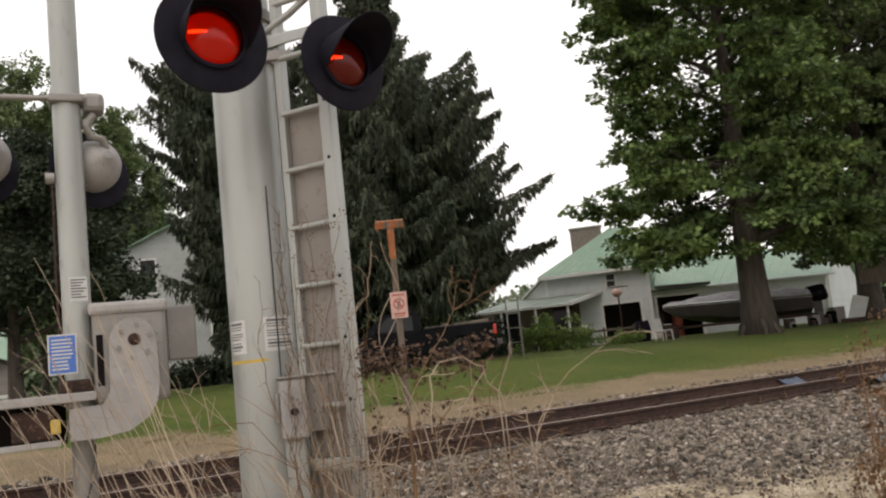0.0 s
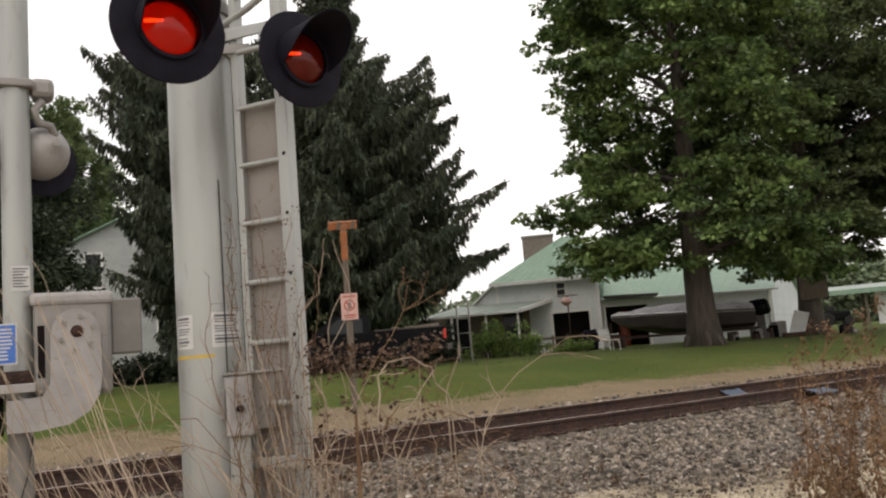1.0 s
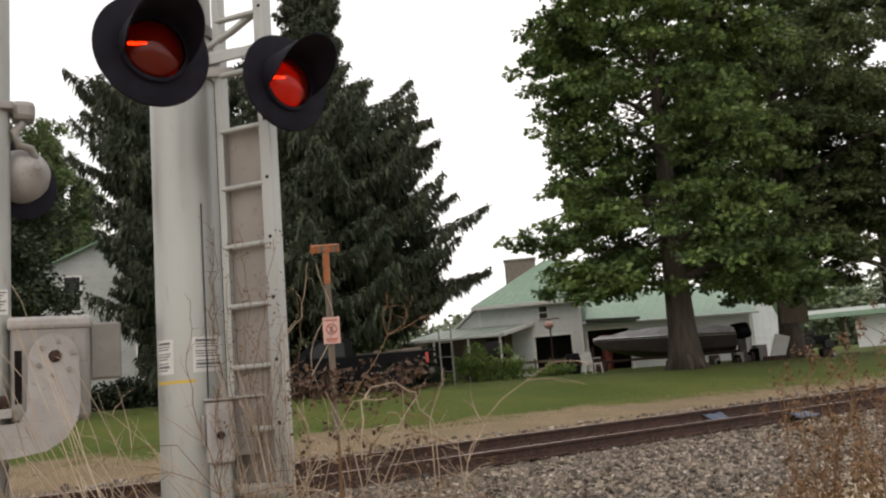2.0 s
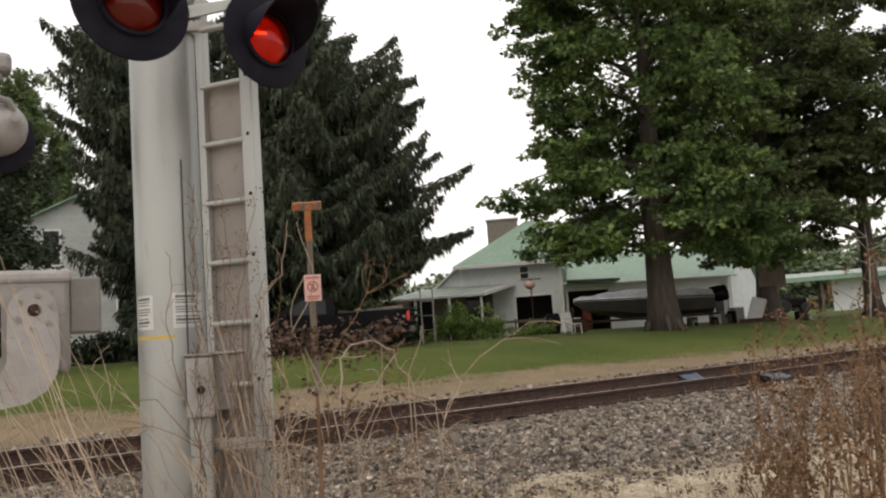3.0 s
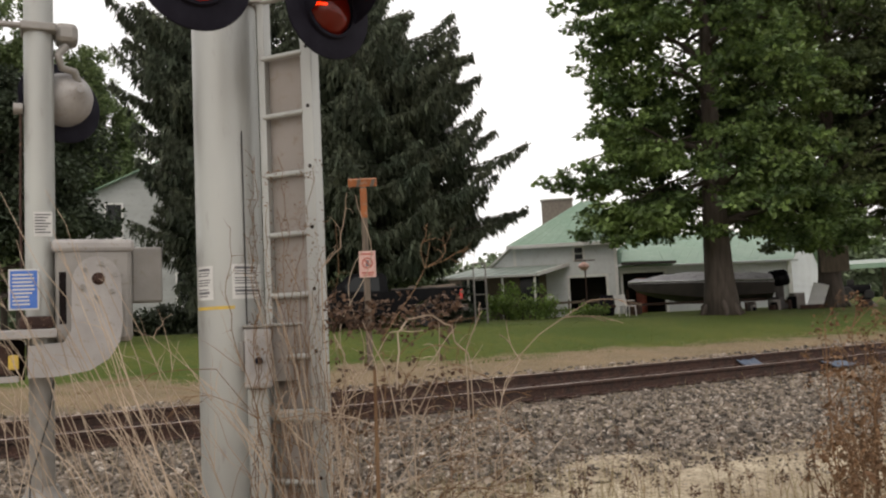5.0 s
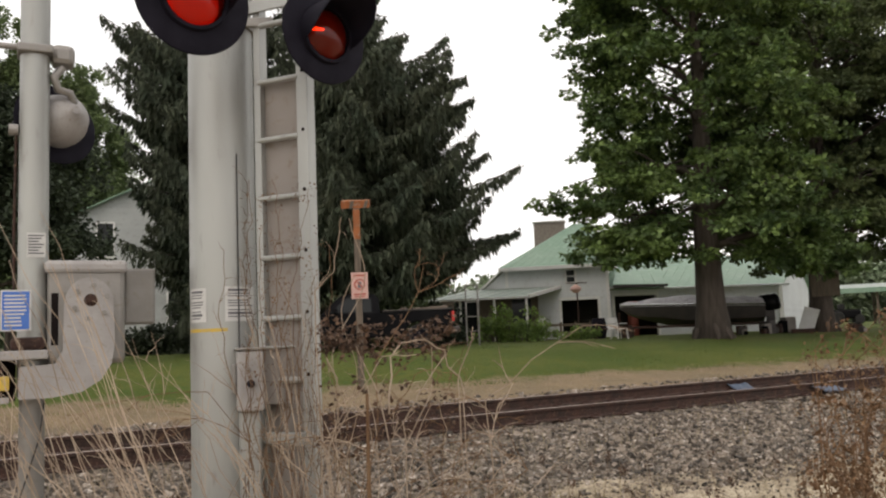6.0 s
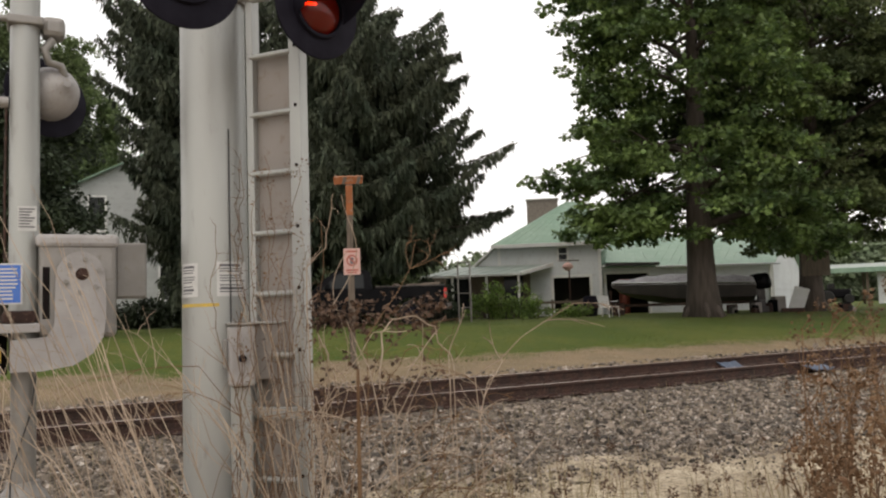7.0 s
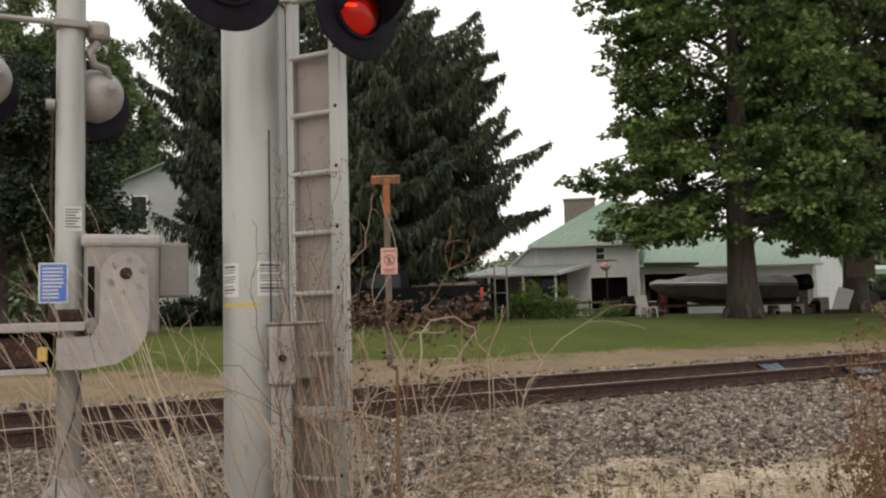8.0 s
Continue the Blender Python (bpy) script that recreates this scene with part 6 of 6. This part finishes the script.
    for k in range(190):
        spots.append((rng.uniform(-0.40, 0.20), 3.9 + rng.uniform(-0.15, 0.15), rng.gauss(1.26, 0.05) if rng.random() < 0.7 else rng.uniform(0.75, 1.1), 0.03))
    vv, ff = leaf_cloud([q[:3] for q in spots], [q[3] for q in spots], 6, 0.026, 17)
    mesh_part("withered_leaves", vv, ff, WITHERED, t, "brown withered leaves")
    # wavy runners climbing beside the ladder and over the mast
    v = thing("dry_vine", "thin dead vine climbing over the mast and ladder", "vine")
    for k in range(20):
        bm = bmesh.new()
        x0 = rng.uniform(-0.82, -0.42)
        y0 = 4.22 - (0.12 if x0 < -0.7 else 0.02)
        p = Vector((x0, y0, 0.1))
        pts = [p]
        top = rng.uniform(0.9, 1.75) if k > 3 else 2.0
        while p.z < top:
            p = p + Vector((rng.uniform(-0.028, 0.03), rng.uniform(-0.012, 0.008), rng.uniform(0.05, 0.09)))
            pts.append(p)
        tube(bm, pts, [0.0034 * (1 - 0.5 * j / len(pts)) for j in range(len(pts))], 4)
        for q in pts[6::2]:
            arch(bm, q, q + Vector((rng.uniform(-0.09, 0.09), rng.uniform(-0.04, 0.0), rng.uniform(-0.02, 0.1))), 0.0016, rng, 0.1, 3, 0.006)
        part("runner", bm, BROWNWEED, v)
    for k in range(2):
        bm = bmesh.new()
        p = Vector((-0.43 + 0.05 * k, 4.15, 0.7))
        pts = [p]
        while p.z < 1.55 + 0.25 * k:
            p = p + Vector((0.028 * math.sin(p.z * 9 + k * 2) + 0.008, 0, 0.055))
            pts.append(p)
        tube(bm, pts, 0.0028, 4)
        part("runner", bm, DRYSTEM, v)
    spots = []
    for k in range(150):
        spots.append((rng.uniform(-0.80, -0.42), 4.17 + rng.uniform(-0.03, 0.03), rng.uniform(0.5, 1.75) if rng.random() < 0.75 else rng.uniform(1.7, 2.05), 0.035))
    vv, ff = leaf_cloud([s[:3] for s in spots], [s[3] for s in spots], 5, 0.013, 15)
    mesh_part("dead_leaves", vv, ff, BROWNWEED, v)


def dock_weeds():
    rng = random.Random(57)
    t = thing("brown_weeds", "stand of brown dead dock weeds with seed heads", "weeds", kind="stuff")
    bm = bmesh.new()
    cs, rs = [], []
    old, worn = [], []
    for k in range(66):
        x, y = rng.uniform(1.64, 2.7), rng.uniform(2.5, 4.0)
        x = x * y / 3.5
        h = rng.uniform(0.7, 1.2) * (0.72 + 0.42 * min(1, max(0, (x - 1.0) / 0.9)))
        tip = (x + rng.uniform(-0.12, 0.1), y + rng.uniform(-0.1, 0.1), h)
        pts = arch(bm, (x, y, 0), tip, rng.uniform(0.0035, 0.0065), rng, 0.02, 7, 0.012)
        for j in range(rng.randint(3, 6)):
            s = pts[rng.randint(3, 7)]
            e = s + Vector((rng.uniform(-0.12, 0.12), rng.uniform(-0.08, 0.08), rng.uniform(0.04, 0.2)))
            arch(bm, s, e, 0.0022, rng, 0.05, 3, 0.006)
            cs.append(tuple(e))
            rs.append(rng.uniform(0.008, 0.018))
        for j in range(7):
            old.append(tuple(pts[rng.randint(1, 6)] + Vector((rng.uniform(-0.04, 0.04), rng.uniform(-0.04, 0.04), rng.uniform(-0.05, 0.05)))))
            worn.append(0.03)
        for j in range(3):
            cs.append(tuple(pts[-1 - j]))
            rs.append(rng.uniform(0.018, 0.035))
    part("stems", bm, BROWNWEED, t)
    v, f = leaf_cloud(cs, rs, 24, 0.014, 58, flat=2.6)
    mesh_part("seed_heads", v, f, BROWNWEED, t, "brown seed heads")
    v, f = leaf_cloud(old, worn, 5, 0.045, 60, droop=0.9, aspect=0.4, flat=1.5)
    mesh_part("withered_leaves", v, f, BROWNWEED, t, "curled brown leaves")
    # lone stalks with dark heads across the dry strip
    s = thing("seed_stalks", "thin dry stalks with small dark heads", "weeds", kind="stuff")
    bm = bmesh.new()
    cs = []
    for k in range(130):
        d = rng.uniform(2.8, 5.6)
        a = radians(rng.uniform(-22, 27))
        x, y = d * math.sin(a), d * math.cos(a)
        h = rng.uniform(0.22, 0.55)
        pts = arch(bm, (x, y, 0), (x + rng.uniform(-0.12, 0.12), y, h), 0.0028, rng, 0.02, 5, 0.01)
        cs.append(tuple(pts[-1]))
    part("stems", bm, BROWNWEED, s)
    v, f = leaf_cloud(cs, [0.018] * len(cs), 34, 0.015, 59, flat=1.6)
    mesh_part("heads", v, f, WITHERED, s)


def blades(name, label, count, mat, place, hmin, hmax, w, seed, lean=0.35):
    """Grass blades, each a narrow bent pair of quads."""
    rng = np.random.default_rng(seed)
    x, y = place(rng, count)
    k = len(x)
    p = -x * SY + y * SX
    z = np.interp(p, [a for a, _ in LAND], [b for _, b in LAND]) - 0.02
    h = rng.uniform(hmin, hmax, k) * rng.uniform(0.6, 1.0, k)
    a = rng.uniform(0, 2 * np.pi, k)
    b = rng.uniform(0, 2 * np.pi, k)
    ln = rng.uniform(0, lean, k) * h
    wx, wy = np.cos(a) * w, np.sin(a) * w
    lx, ly = np.cos(b) * ln, np.sin(b) * ln
    v = np.stack([np.stack([x - wx, y - wy, z], -1), np.stack([x + wx, y + wy, z], -1),
                  np.stack([x + wx * 0.7 + lx * 0.4, y + wy * 0.7 + ly * 0.4, z + h * 0.6], -1), np.stack([x - wx * 0.7 + lx * 0.4, y - wy * 0.7 + ly * 0.4, z + h * 0.6], -1),
                  np.stack([x + lx, y + ly, z + h], -1)], 1).reshape(-1, 3)
    i = np.arange(k)[:, None] * 5
    f = (i + np.array([0, 1, 2, 3])).tolist() + (i + np.array([3, 2, 4])).tolist()
    tagged(mesh_part(name, v.tolist(), f, mat), label, "grass", kind="stuff")


def near_strip(rng, n):
    d = rng.uniform(2.2, 6.3, n)
    a = np.radians(rng.uniform(-32, 32, n))
    keep = np.array([noise.noise((d[i] * math.sin(a[i]) * 0.8, d[i] * 0.8, 4)) > -0.12 for i in range(n)])
    return (d * np.sin(a))[keep], (d * np.cos(a))[keep]


def verge_strip(rng, n):
    s, p = rng.uniform(-12, 30, n), rng.uniform(12.0, 14.6, n)
    return s * SX - p * SY, s * SY + p * SX


def lawn_strip(rng, n):
    s = rng.uniform(-14, 40, n)
    p = 13.9 + 20 * rng.uniform(0, 1, n) ** 1.8
    return s * SX - p * SY, s * SY + p * SX


def ballast_weeds(rng, n):
    s, p = rng.uniform(-4, 16, n), rng.uniform(6.4, 9.0, n)
    return s * SX - p * SY, s * SY + p * SX


weed_fan()
dead_shrub()
dock_weeds()
blades("dry_grass", "tall dry grass standing in front of the camera", 4800, DRYGRASS, near_strip, 0.10, 0.5, 0.0024, 61)
blades("dry_grass", "short dry grass along the far side of the track", 16000, DRYGRASS, verge_strip, 0.03, 0.10, 0.004, 62)
blades("lawn_grass", "mown green lawn grass", 45000, GRASSBLADE, lawn_strip, 0.03, 0.075, 0.007, 63)
blades("dry_grass", "sparse dry weeds growing out of the ballast", 1500, DRYGRASS, ballast_weeds, 0.05, 0.25, 0.003, 64)


# ---- flashing: added shutters dim each light in turn, in place of switching ----
def motions():
    period, first = 1.19, 0.27
    here = pose(0, 0, 0)
    for shutter, phase, half, aside in ((RIGHT_SHUTTERS[0], first + 0.09, 0.61, pose(0, 0, 0.14)), (RIGHT_SHUTTERS[1], first + 0.09, 0.61, pose(0, 0, -0.14)),
                                  (LEFT_SHUTTERS[0], first - 0.56, 0.56, pose(0, 0, 0.14)), (LEFT_SHUTTERS[1], first - 0.56, 0.56, pose(0, 0, -0.14))):
        rows = []
        k = math.floor(-phase / period) - 1
        state = []
        while phase + k * period < 9:
            a = phase + k * period
            state += [(a, 1), (a + half, 0)]
            k += 1
        now = [on for t, on in state if t <= 0][-1]
        rows.append((0.0, aside if now else here))
        for t, on in state:
            if 0.0 < t < 7.95:
                rows.append((max(0.034, t - 0.034), here if on else aside))
                rows.append((t + 0.034, aside if on else here))
        rows.append((8.0, rows[-1][1]))
        walk(shutter, [r for i, r in enumerate(rows) if i == 0 or frame(r[0]) > frame(rows[i - 1][0])])


motions()
